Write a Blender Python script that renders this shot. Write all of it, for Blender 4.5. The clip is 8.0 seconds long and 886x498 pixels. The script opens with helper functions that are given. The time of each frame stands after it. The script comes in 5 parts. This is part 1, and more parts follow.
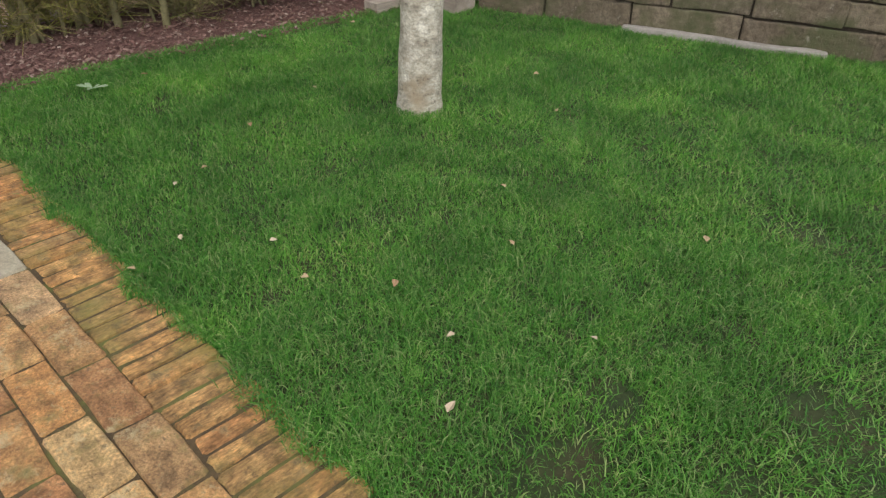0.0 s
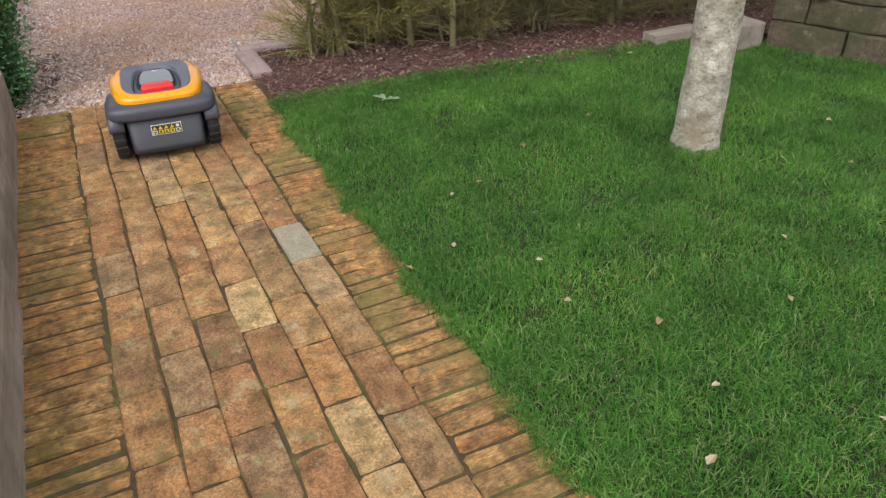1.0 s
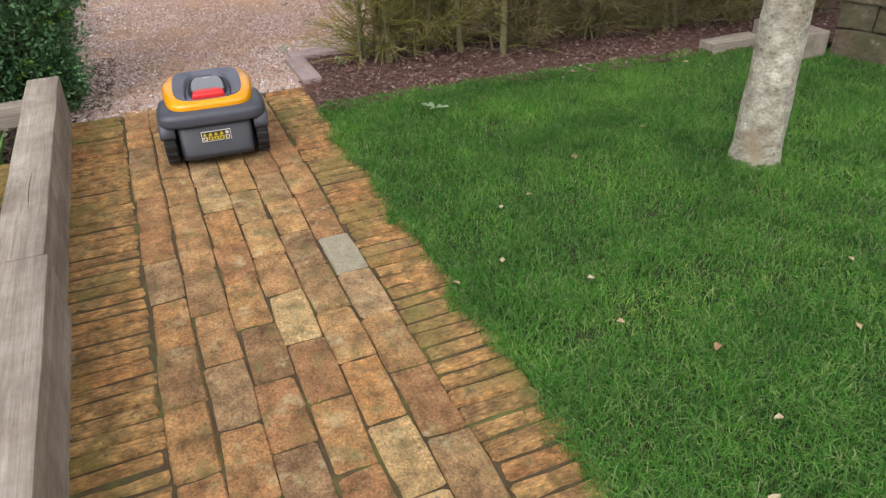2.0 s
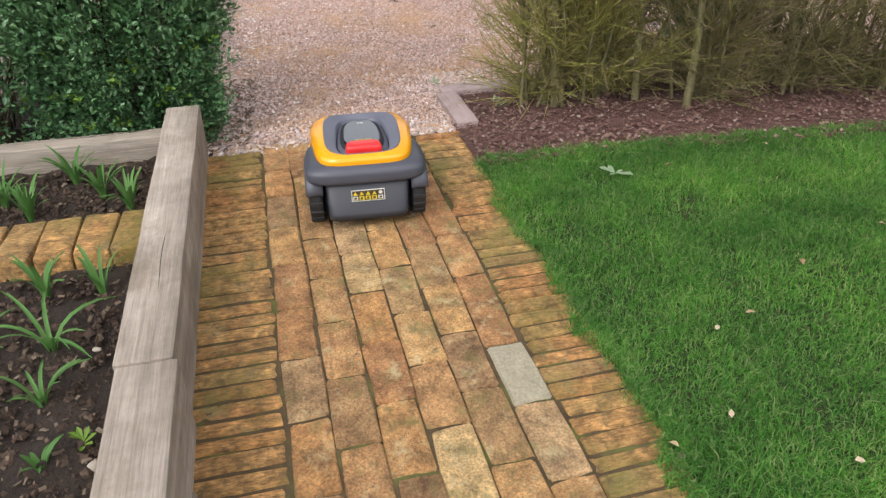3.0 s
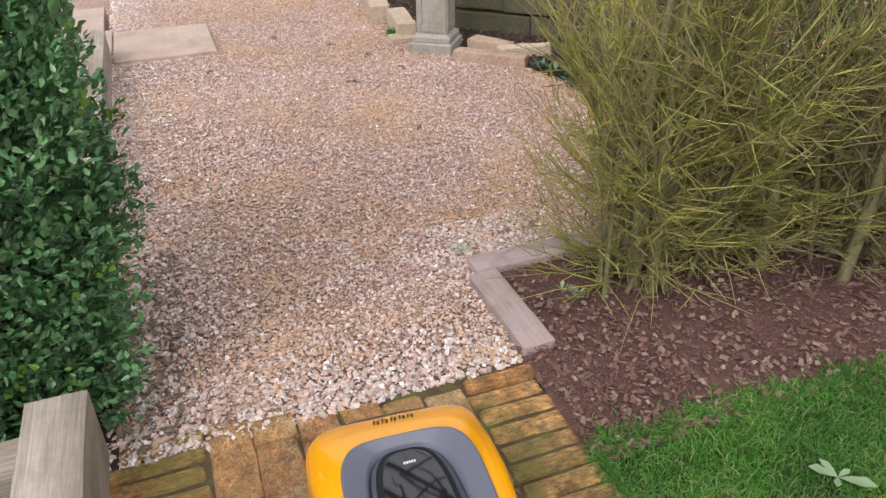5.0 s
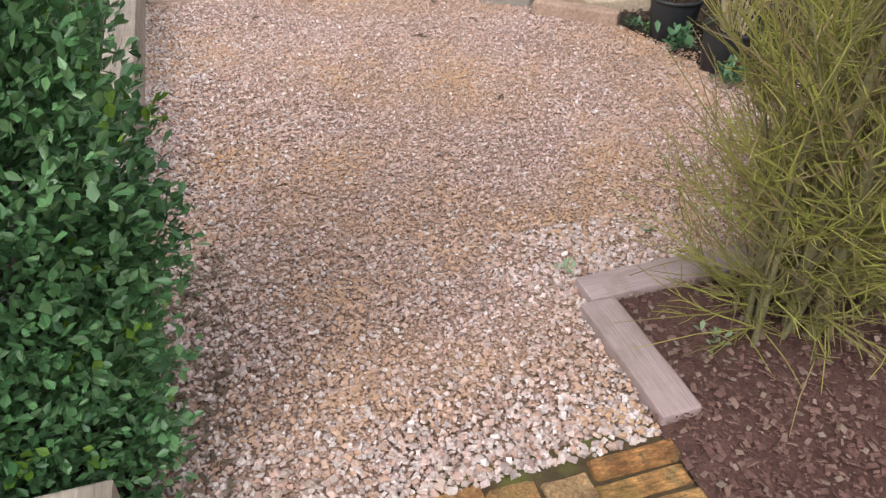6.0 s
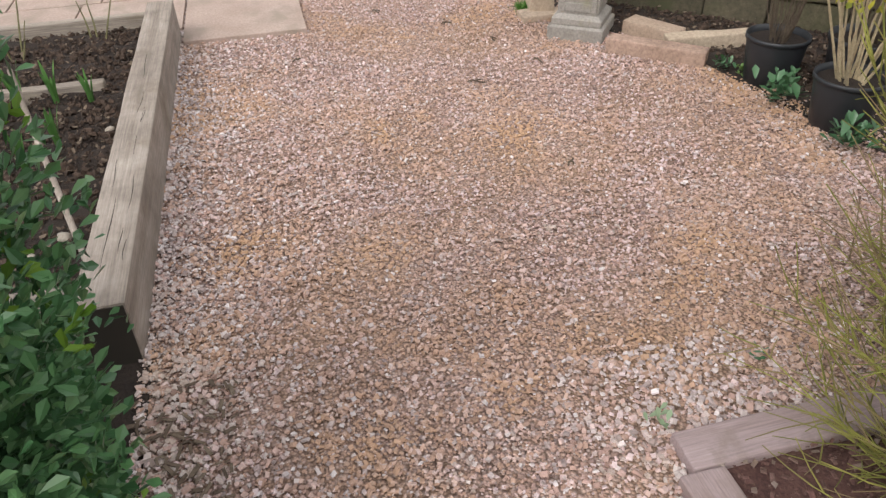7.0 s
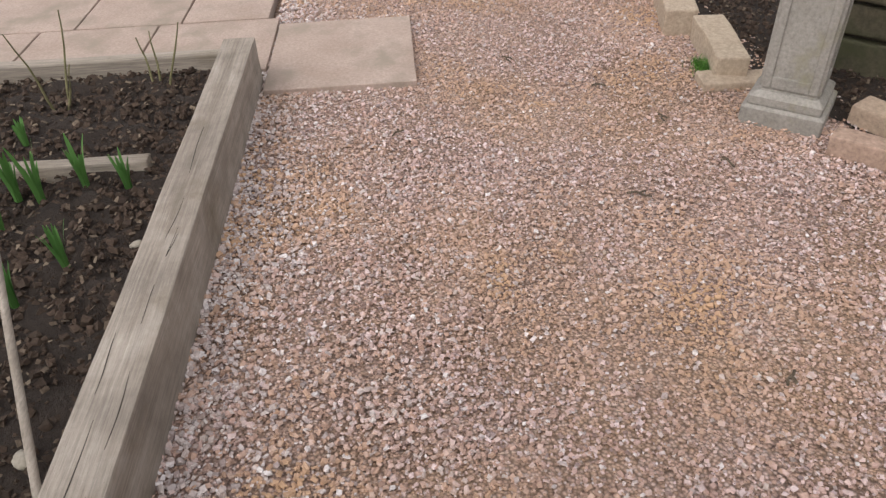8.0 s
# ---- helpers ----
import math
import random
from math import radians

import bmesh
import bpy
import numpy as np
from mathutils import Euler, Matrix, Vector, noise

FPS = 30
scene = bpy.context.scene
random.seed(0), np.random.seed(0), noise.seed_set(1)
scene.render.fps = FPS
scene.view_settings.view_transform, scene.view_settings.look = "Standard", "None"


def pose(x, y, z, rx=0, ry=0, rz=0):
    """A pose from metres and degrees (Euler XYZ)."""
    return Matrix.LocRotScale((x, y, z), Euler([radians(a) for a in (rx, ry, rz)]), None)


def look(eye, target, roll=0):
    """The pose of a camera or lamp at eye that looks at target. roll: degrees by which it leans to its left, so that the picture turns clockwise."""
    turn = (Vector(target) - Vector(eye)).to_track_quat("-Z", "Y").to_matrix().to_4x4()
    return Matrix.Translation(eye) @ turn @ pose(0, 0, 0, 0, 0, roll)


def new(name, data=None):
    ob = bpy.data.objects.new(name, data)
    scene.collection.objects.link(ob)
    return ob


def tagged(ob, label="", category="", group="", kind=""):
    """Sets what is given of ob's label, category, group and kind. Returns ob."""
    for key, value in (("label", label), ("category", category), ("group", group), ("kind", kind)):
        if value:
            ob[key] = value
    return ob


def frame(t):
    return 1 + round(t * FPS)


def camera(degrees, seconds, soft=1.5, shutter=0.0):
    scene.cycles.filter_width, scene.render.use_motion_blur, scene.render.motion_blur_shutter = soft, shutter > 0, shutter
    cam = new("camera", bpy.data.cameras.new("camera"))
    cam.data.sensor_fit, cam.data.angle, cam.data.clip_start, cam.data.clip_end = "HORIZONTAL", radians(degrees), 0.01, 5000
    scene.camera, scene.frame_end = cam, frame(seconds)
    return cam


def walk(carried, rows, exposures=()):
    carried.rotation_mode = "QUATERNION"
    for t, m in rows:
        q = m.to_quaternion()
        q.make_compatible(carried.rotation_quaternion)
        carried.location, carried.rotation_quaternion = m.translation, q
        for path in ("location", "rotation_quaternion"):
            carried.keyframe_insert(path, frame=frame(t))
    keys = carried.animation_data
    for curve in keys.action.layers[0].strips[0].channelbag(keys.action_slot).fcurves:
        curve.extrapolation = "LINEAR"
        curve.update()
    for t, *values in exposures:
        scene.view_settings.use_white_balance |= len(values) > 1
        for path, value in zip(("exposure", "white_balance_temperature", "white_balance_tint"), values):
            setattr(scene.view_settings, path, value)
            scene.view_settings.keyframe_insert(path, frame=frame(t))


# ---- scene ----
cam = camera(62.2, 8.0, 1.35)
PATH = [
    (0, (-0.063, 0.138, 1.17), (-1.207, 1.333, 0.045), 1.9),
    (0.5, (-0.083, 0.079, 1.18), (-1.452, 1.036, 0.08), -0.6),
    (1, (-0.115, 0.028, 1.187), (-1.636, 0.759, 0.114), -1.2),
    (1.2, (-0.121, 0.018, 1.187), (-1.67, 0.702, 0.123), -0.7),
    (2.3, (-0.258, 0.068, 1.19), (-1.841, 0.679, 0.131), -2.7),
    (2.5, (-0.399, 0.159, 1.2), (-1.995, 0.75, 0.149), -3.2),
    (3, (-0.751, -0.037, 1.207), (-2.408, 0.356, 0.158), -1.0),
    (3.5, (-1.063, 0.175, 1.192), (-2.63, 0.811, 0.124), -5.7),
    (4, (-1.468, 0.025, 1.258), (-3.069, 0.583, 0.196), -2.2),
    (4.5, (-1.925, 0.104, 1.236), (-3.545, 0.631, 0.189), -2.8),
    (5, (-2.256, -0.022, 1.27), (-3.85, 0.579, 0.221), -0.7),
    (5.2, (-2.319, -0.042, 1.264), (-3.912, 0.579, 0.226), -0.1),
    (6.3, (-2.901, -0.047, 1.192), (-4.416, 0.431, -0.022), 0.6),
    (6.5, (-2.942, -0.043, 1.212), (-4.464, 0.438, 0.007), 0.5),
    (7, (-3.238, 0.093, 1.207), (-4.813, 0.453, 0.027), -1.9),
    (7.5, (-3.736, 0.094, 1.211), (-5.316, 0.362, 0.015), -2.2),
    (8, (-4.202, 0.209, 1.199), (-5.775, 0.287, -0.034), -2.5),
]
EXPOSURES = [(0, 0.65), (1.0, 0.60), (2.5, 0.75), (3.3, 0.90), (4.0, 0.84), (5.0, 0.84), (6.5, 0.80), (8, 0.45)]
walk(cam, [(t, look(eye, target, roll)) for t, eye, target, roll in PATH], EXPOSURES)


# ---- world and light ----
def make_world():
    w = bpy.data.worlds.new("world")
    scene.world = w
    w.use_nodes = True
    nt = w.node_tree
    bg = nt.nodes["Background"]
    sky = nt.nodes.new("ShaderNodeTexSky")
    sky.sky_type, sky.sun_disc = "NISHITA", False
    sky.sun_elevation, sky.sun_rotation = radians(48), radians(140)
    sky.dust_density = 4.0
    pale = nt.nodes.new("ShaderNodeHueSaturation")
    pale.inputs["Saturation"].default_value = 0.22
    nt.links.new(sky.outputs[0], pale.inputs["Color"])
    nt.links.new(pale.outputs[0], bg.inputs["Color"])
    bg.inputs["Strength"].default_value = SKY
    sun = new("sun", bpy.data.lights.new("sun", "SUN"))
    sun.data.energy, sun.data.angle, sun.data.color = SUN, radians(45), (1.0, 0.975, 0.94)
    sun.matrix_world = look((3.0, 4.0, 7.0), (-1.0, 0.5, 0))


SKY, SUN = 0.15, 0.75
make_world()


# ---- materials ----
def shader(name):
    m = bpy.data.materials.new(name)
    m.use_nodes = True
    return m, m.node_tree, m.node_tree.nodes["Principled BSDF"]


def ramp_of(nt, fac, cols, spread=(0.25, 0.75)):
    r = nt.nodes.new("ShaderNodeValToRGB")
    el = r.color_ramp.elements
    n = len(cols)
    while len(el) < n:
        el.new(0.5)
    for k, c in enumerate(cols):
        el[k].position = spread[0] + (spread[1] - spread[0]) * k / max(1, n - 1)
        el[k].color = (*c, 1)
    nt.links.new(fac, r.inputs[0])
    return r.outputs[0]


def noise_of(nt, vec, scale, detail=6.0, rough=0.6, stretch=None):
    if stretch:
        mp = nt.nodes.new("ShaderNodeMapping")
        mp.inputs["Scale"].default_value = stretch
        nt.links.new(vec, mp.inputs[0])
        vec = mp.outputs[0]
    n = nt.nodes.new("ShaderNodeTexNoise")
    n.inputs["Scale"].default_value, n.inputs["Detail"].default_value, n.inputs["Roughness"].default_value = scale, detail, rough
    nt.links.new(vec, n.inputs["Vector"])
    return n.outputs["Fac"]


def mix_of(nt, kind, fac, a, b):
    x = nt.nodes.new("ShaderNodeMix")
    x.data_type, x.blend_type, x.clamp_factor = "RGBA", kind, True
    for sock, v in ((x.inputs["Factor"], fac), (x.inputs["A"], a), (x.inputs["B"], b)):
        if isinstance(v, (int, float)):
            sock.default_value = v
        elif isinstance(v, tuple):
            sock.default_value = (*v, 1)
        else:
            nt.links.new(v, sock)
    return x.outputs["Result"]


def coords_of(nt, world=True):
    if world:
        return nt.nodes.new("ShaderNodeNewGeometry").outputs["Position"]
    return nt.nodes.new("ShaderNodeTexCoord").outputs["Object"]


def random_of(nt, by):
    if by == "object":
        return nt.nodes.new("ShaderNodeObjectInfo").outputs["Random"]
    return nt.nodes.new("ShaderNodeNewGeometry").outputs["Random Per Island"]


def bump_of(nt, bsdf, height, depth, strength=0.6):
    b = nt.nodes.new("ShaderNodeBump")
    b.inputs["Distance"].default_value, b.inputs["Strength"].default_value = depth, strength
    nt.links.new(height, b.inputs["Height"])
    nt.links.new(b.outputs[0], bsdf.inputs["Normal"])


def surf(name, cols, scale=8.0, rough=0.8, by=None, bycols=None, bymix=0.6, fine=90.0, fineamt=0.35, depth=0.002, stains=None, stain_scale=2.0,
         stain_at=(0.5, 0.65), spots=None, spot_scale=20.0, spot_at=(0.56, 0.66), stretch=None, world=True, metal=0.0, spec=0.4, coat=0.0, bstrength=0.6, patch=0.0, patch_scale=26.0, crust=None, crust_scale=9.0, crust_at=(0.54, 0.66)):
    """Two scales of colour noise, a colour for each piece, stains and fine relief."""
    m, nt, bsdf = shader(name)
    vec = coords_of(nt, world)
    col = ramp_of(nt, noise_of(nt, vec, scale, stretch=stretch), cols)
    if by:
        piece = ramp_of(nt, random_of(nt, by), bycols or cols, (0.0, 1.0))
        col = mix_of(nt, "MIX", bymix, col, piece)
    grain = noise_of(nt, vec, fine, 8.0, 0.7, stretch)
    shade = ramp_of(nt, grain, [(1 - fineamt,) * 3, (1 + 0.6 * fineamt,) * 3], (0.3, 0.7))
    col = mix_of(nt, "MULTIPLY", 1.0, col, shade)
    if patch:
        worn = noise_of(nt, vec, patch_scale, 6.0, 0.7)
        col = mix_of(nt, "MULTIPLY", 1.0, col, ramp_of(nt, worn, [(1 - patch, 1 - patch, 1 - patch), (1, 1, 1), (1 + patch, 1 + 1.15 * patch, 1 + 1.3 * patch)], (0.36, 0.66)))
    if crust:
        f = ramp_of(nt, noise_of(nt, vec, crust_scale, 10.0, 0.78), [(0, 0, 0), (0.8, 0.8, 0.8)], crust_at)
        col = mix_of(nt, "MIX", f, col, crust)
    if stains:
        f = ramp_of(nt, noise_of(nt, vec, stain_scale, 7.0, 0.65), [(0, 0, 0), (1, 1, 1)], stain_at)
        col = mix_of(nt, "MIX", f, col, stains)
    if spots:
        f = ramp_of(nt, noise_of(nt, vec, spot_scale, 9.0, 0.75), [(0, 0, 0), (0.85, 0.85, 0.85)], spot_at)
        col = mix_of(nt, "MIX", f, col, spots)
    nt.links.new(col, bsdf.inputs["Base Color"])
    bsdf.inputs["Roughness"].default_value, bsdf.inputs["Metallic"].default_value = rough, metal
    bsdf.inputs["Specular IOR Level"].default_value, bsdf.inputs["Coat Weight"].default_value = spec, coat
    if depth:
        bump_of(nt, bsdf, grain, depth, bstrength)
    return m


def leafy(name, cols, by="island", rough=0.55, glow=0.25, spec=0.3, drift=((0.72, 0.78, 0.7), (1.2, 1.15, 1.1)), drift_scale=3.0):
    """Leaf or blade: a colour for each piece, some light through it."""
    m, nt, bsdf = shader(name)
    col = ramp_of(nt, random_of(nt, by), cols, (0.0, 1.0))
    big = noise_of(nt, coords_of(nt), drift_scale, 5.0)
    col = mix_of(nt, "MULTIPLY", 1.0, col, ramp_of(nt, big, list(drift), (0.3, 0.7)))
    nt.links.new(col, bsdf.inputs["Base Color"])
    bsdf.inputs["Roughness"].default_value, bsdf.inputs["Specular IOR Level"].default_value = rough, spec
    thin = nt.nodes.new("ShaderNodeBsdfTranslucent")
    nt.links.new(col, thin.inputs["Color"])
    both = nt.nodes.new("ShaderNodeMixShader")
    both.inputs[0].default_value = glow
    nt.links.new(bsdf.outputs[0], both.inputs[1])
    nt.links.new(thin.outputs[0], both.inputs[2])
    nt.links.new(both.outputs[0], nt.nodes["Material Output"].inputs["Surface"])
    return m


def plain(name, col, rough=0.4, spec=0.5, coat=0.0, fine=400.0, fineamt=0.06, depth=0.0, world=False):
    return surf(name, [tuple(c * 0.94 for c in col), tuple(min(1, c * 1.05) for c in col)], 12.0, rough, fine=fine, fineamt=fineamt, depth=depth,
                world=world, spec=spec, coat=coat, bstrength=0.3)


BRICKS = [(0.678, 0.470, 0.267), (0.254, 0.142, 0.078), (0.482, 0.209, 0.084), (0.616, 0.311, 0.119), (0.696, 0.443, 0.187), (0.536, 0.234, 0.102), (0.335, 0.189, 0.096), (0.831, 0.609, 0.294), (0.630, 0.349, 0.133), (0.443, 0.247, 0.111), (0.670, 0.322, 0.111), (0.577, 0.285, 0.129), (0.523, 0.316, 0.144)]
M_BRICK = surf("old_brick", [(0.269, 0.139, 0.059), (0.525, 0.279, 0.107), (0.701, 0.480, 0.216)], 24.0, 0.74, "object", BRICKS, 0.60, 150.0, 0.62, 0.014,
               (0.231, 0.196, 0.066), 13.0, (0.54, 0.72), spots=(0.144, 0.101, 0.057), spot_scale=30.0, spot_at=(0.57, 0.66), bstrength=1.0, patch=0.5, patch_scale=15.0, crust=(0.670, 0.563, 0.324), crust_scale=10.0)
M_BRICK_EDGE = surf("edge_brick", [(0.276, 0.139, 0.052), (0.550, 0.279, 0.100), (0.726, 0.444, 0.182)], 26.0, 0.74, "object",
                    [(0.476, 0.196, 0.066), (0.601, 0.296, 0.099), (0.713, 0.438, 0.173), (0.388, 0.224, 0.086), (0.614, 0.350, 0.125), (0.500, 0.213, 0.077), (0.525, 0.337, 0.120), (0.337, 0.220, 0.100)], 0.50, 70.0, 0.75, 0.020,
                    (0.231, 0.213, 0.052), 3.2, (0.48, 0.72), spots=(0.138, 0.088, 0.038), spot_scale=26.0, spot_at=(0.53, 0.63), stretch=(2.2, 0.55, 1.0), bstrength=1.0, patch=0.5, patch_scale=20.0, crust=(0.648, 0.503, 0.245), crust_scale=13.0, crust_at=(0.55, 0.66))
M_BRICK_PALE = surf("pale_brick", [(0.257, 0.225, 0.158), (0.357, 0.320, 0.237)], 20.0, 0.85, fine=120.0, fineamt=0.35, depth=0.003)
M_JOINT = surf("joint_soil", [(0.052, 0.036, 0.019), (0.110, 0.074, 0.036)], 30.0, 0.95, fine=200.0, depth=0.004, stains=(0.110, 0.115, 0.030), stain_scale=7.0)
def gravel_sheet(name):
    """Packed small stones: a colour and a rounded bump for each cell, with shade painted between them."""
    m, nt, bsdf = shader(name)
    vec = coords_of(nt)
    cell = nt.nodes.new("ShaderNodeTexVoronoi")
    cell.inputs["Scale"].default_value = 125.0
    nt.links.new(vec, cell.inputs["Vector"])
    tone = nt.nodes.new("ShaderNodeSeparateColor")
    nt.links.new(cell.outputs["Color"], tone.inputs[0])
    col = ramp_of(nt, tone.outputs[0], [(0.238, 0.155, 0.128), (0.528, 0.367, 0.320), (0.422, 0.275, 0.208), (0.676, 0.541, 0.515), (0.475, 0.320, 0.261), (0.591, 0.425, 0.379)], (0.0, 1.0))
    sand = ramp_of(nt, noise_of(nt, vec, 1.6, 7.0, 0.65), [(0, 0, 0), (0.816, 0.850, 0.833)], (0.38, 0.66))
    col = mix_of(nt, "MIX", sand, col, (0.465, 0.304, 0.202))
    # shade between the stones, painted by darkening the colour towards each cell's rim
    gap_shade = ramp_of(nt, cell.outputs["Distance"], [(1.05, 1.05, 1.05), (0.32, 0.30, 0.28)], (0.25, 0.75))
    col = mix_of(nt, "MULTIPLY", 0.85, col, gap_shade)
    nt.links.new(col, bsdf.inputs["Base Color"])
    bsdf.inputs["Roughness"].default_value = 0.9
    flip = nt.nodes.new("ShaderNodeInvert")
    nt.links.new(cell.outputs["Distance"], flip.inputs["Color"])
    bump_of(nt, bsdf, flip.outputs[0], 0.008, 0.9)
    return m


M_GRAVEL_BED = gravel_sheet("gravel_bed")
M_STONE_CHIP = surf("gravel_chip", [(0.391, 0.267, 0.226), (0.559, 0.418, 0.376)], 3.0, 0.85, "island",
                    [(0.257, 0.162, 0.127), (0.559, 0.381, 0.338), (0.436, 0.273, 0.194), (0.715, 0.557, 0.540), (0.513, 0.334, 0.269), (0.179, 0.117, 0.107), (0.771, 0.634, 0.639), (0.604, 0.423, 0.376)], 0.80,
                    150.0, 0.25, 0.001, (0.503, 0.322, 0.200), 1.9, (0.44, 0.66))
M_CHIP_PALE = surf("washed_gravel_chip", [(0.454, 0.367, 0.340), (0.606, 0.518, 0.492)], 3.0, 0.85, "island",
                   [(0.357, 0.278, 0.261), (0.670, 0.579, 0.553), (0.508, 0.395, 0.365), (0.821, 0.757, 0.754), (0.271, 0.201, 0.189), (0.606, 0.501, 0.474)], 0.85, 150.0, 0.25, 0.001, (0.454, 0.345, 0.255), 2.6, (0.52, 0.80))
M_LAWN_SOIL = surf("lawn_soil", [(0.016, 0.032, 0.008), (0.030, 0.046, 0.012), (0.052, 0.040, 0.020)], 8.0, 0.95, fine=120.0, fineamt=0.5, depth=0.006)
M_GRASS = leafy("grass_blade", [(0.027, 0.104, 0.016), (0.064, 0.212, 0.023), (0.105, 0.286, 0.037), (0.040, 0.146, 0.021), (0.178, 0.360, 0.072), (0.072, 0.228, 0.029), (0.295, 0.354, 0.145), (0.047, 0.169, 0.023)], glow=0.3,
                drift=((0.58, 0.64, 0.66), (0.92, 0.94, 0.94), (1.36, 1.27, 1.15)), drift_scale=3.0)
M_SOIL = surf("bed_soil", [(0.021, 0.014, 0.011), (0.044, 0.030, 0.022)], 18.0, 0.95, fine=110.0, fineamt=0.5, depth=0.03)
M_CLOD = surf("soil_clod", [(0.033, 0.022, 0.015), (0.071, 0.045, 0.032)], 20.0, 0.95, "island", [(0.030, 0.018, 0.014), (0.058, 0.038, 0.026), (0.091, 0.059, 0.042), (0.042, 0.027, 0.019)], 0.6, 140.0, 0.4, 0.003)
M_MULCH = surf("mulch_bed", [(0.080, 0.038, 0.033), (0.141, 0.073, 0.061)], 20.0, 0.95, fine=110.0, fineamt=0.5, depth=0.01)
M_BARK = surf("bark_chip", [(0.092, 0.046, 0.038), (0.159, 0.084, 0.069)], 20.0, 0.9, "island",
              [(0.076, 0.038, 0.033), (0.143, 0.069, 0.060), (0.210, 0.122, 0.103), (0.101, 0.050, 0.042), (0.286, 0.191, 0.160), (0.126, 0.065, 0.046)], 0.7, 140.0, 0.4, 0.002)
M_SLEEPER = surf("weathered_sleeper", [(0.188, 0.152, 0.122), (0.319, 0.267, 0.224), (0.431, 0.370, 0.317)], 9.0, 0.85, fine=150.0, fineamt=0.34, depth=0.003, patch=0.22, patch_scale=5.0, stretch=(0.05, 1.3, 1.3),
                 stains=(0.153, 0.121, 0.084), stain_scale=3.5, stain_at=(0.55, 0.75))
M_SLEEPER_CROSS = surf("weathered_sleeper_cross", [(0.173, 0.143, 0.113), (0.295, 0.249, 0.207), (0.399, 0.345, 0.293)], 9.0, 0.85, fine=150.0, fineamt=0.5, depth=0.002, stretch=(1.3, 0.05, 1.3),
                       stains=(0.153, 0.121, 0.084), stain_scale=3.5, stain_at=(0.55, 0.75))
M_BOARD = surf("edging_board", [(0.302, 0.224, 0.212), (0.424, 0.332, 0.335)], 8.0, 0.85, fine=160.0, fineamt=0.3, depth=0.001, stretch=(0.06, 1.4, 1.4), stains=(0.246, 0.189, 0.171), stain_scale=6.0)
M_BOARD_CROSS = surf("edging_board_cross", [(0.302, 0.224, 0.212), (0.424, 0.332, 0.335)], 8.0, 0.85, fine=160.0, fineamt=0.3, depth=0.001, stretch=(1.4, 0.06, 1.4), stains=(0.246, 0.189, 0.171), stain_scale=6.0)
M_PEBBLE = surf("pale_pebble", [(0.315, 0.274, 0.224), (0.435, 0.389, 0.326)], 30.0, 0.8, fine=150.0, fineamt=0.25, depth=0.001)
# near-black for timber cracks and for the shade painted on a beam's end
M_CRACK_AND_SHADE = plain("timber_crack_and_shade", (0.03, 0.024, 0.018), 0.95)
M_SLAB = surf("paving_slab", [(0.350, 0.260, 0.213), (0.456, 0.353, 0.301)], 5.0, 0.85, fine=80.0, fineamt=0.22, depth=0.001, stains=(0.29, 0.235, 0.19), stain_scale=4.0)
M_PLINTH = surf("carved_grey_stone", [(0.228, 0.210, 0.187), (0.334, 0.305, 0.275)], 9.0, 0.85, fine=90.0, fineamt=0.3, depth=0.002, stains=(0.24, 0.22, 0.15), stain_scale=6.0, stain_at=(0.55, 0.7))
M_BLOCK = surf("sandstone_block", [(0.344, 0.251, 0.182), (0.478, 0.390, 0.299)], 8.0, 0.85, "object", [(0.344, 0.242, 0.182), (0.478, 0.390, 0.289), (0.402, 0.315, 0.240)], 0.6, 70.0, 0.35, 0.003)
M_BLOCK_PINK = surf("pink_sandstone", [(0.295, 0.198, 0.148), (0.438, 0.305, 0.238)], 8.0, 0.85, fine=60.0, fineamt=0.4, depth=0.004, stains=(0.201, 0.134, 0.100), stain_scale=9.0, stain_at=(0.52, 0.68))
M_WALL = surf("mossy_stone", [(0.082, 0.064, 0.042), (0.150, 0.118, 0.080), (0.230, 0.190, 0.140)], 9.0, 0.9, "object", [(0.092, 0.072, 0.048), (0.175, 0.135, 0.092), (0.118, 0.092, 0.064), (0.210, 0.170, 0.120), (0.150, 0.125, 0.098)], 0.5,
              38.0, 0.55, 0.016, (0.075, 0.078, 0.036), 4.0, (0.48, 0.66), spots=(0.30, 0.27, 0.22), spot_scale=14.0, spot_at=(0.60, 0.70), bstrength=1.0)
M_WALL_MOSS = surf("dark_mossy_stone", [(0.055, 0.048, 0.03), (0.11, 0.095, 0.06), (0.16, 0.135, 0.09)], 6.0, 0.9, "object", [(0.07, 0.06, 0.038), (0.12, 0.10, 0.065), (0.10, 0.09, 0.05)], 0.5,
                   50.0, 0.45, 0.006, (0.06, 0.062, 0.028), 5.0, (0.45, 0.68))
M_LITTER = surf("leaf_litter", [(0.10, 0.07, 0.05), (0.17, 0.125, 0.09)], 20.0, 0.9, "island", [(0.07, 0.05, 0.036), (0.14, 0.10, 0.07), (0.21, 0.165, 0.12), (0.10, 0.07, 0.05)], 0.7, 140.0, 0.4, 0.002)
M_DRY_LITTER = surf("dry_litter", [(0.156, 0.105, 0.082), (0.257, 0.195, 0.156)], 20.0, 0.9, "island", [(0.140, 0.090, 0.070), (0.234, 0.172, 0.140), (0.359, 0.296, 0.257), (0.187, 0.117, 0.086)], 0.7, 140.0, 0.3, 0.002)
M_WALL_DARK = surf("wall_joint", [(0.035, 0.028, 0.02), (0.07, 0.055, 0.04)], 20.0, 0.95, fine=90.0, depth=0.005)
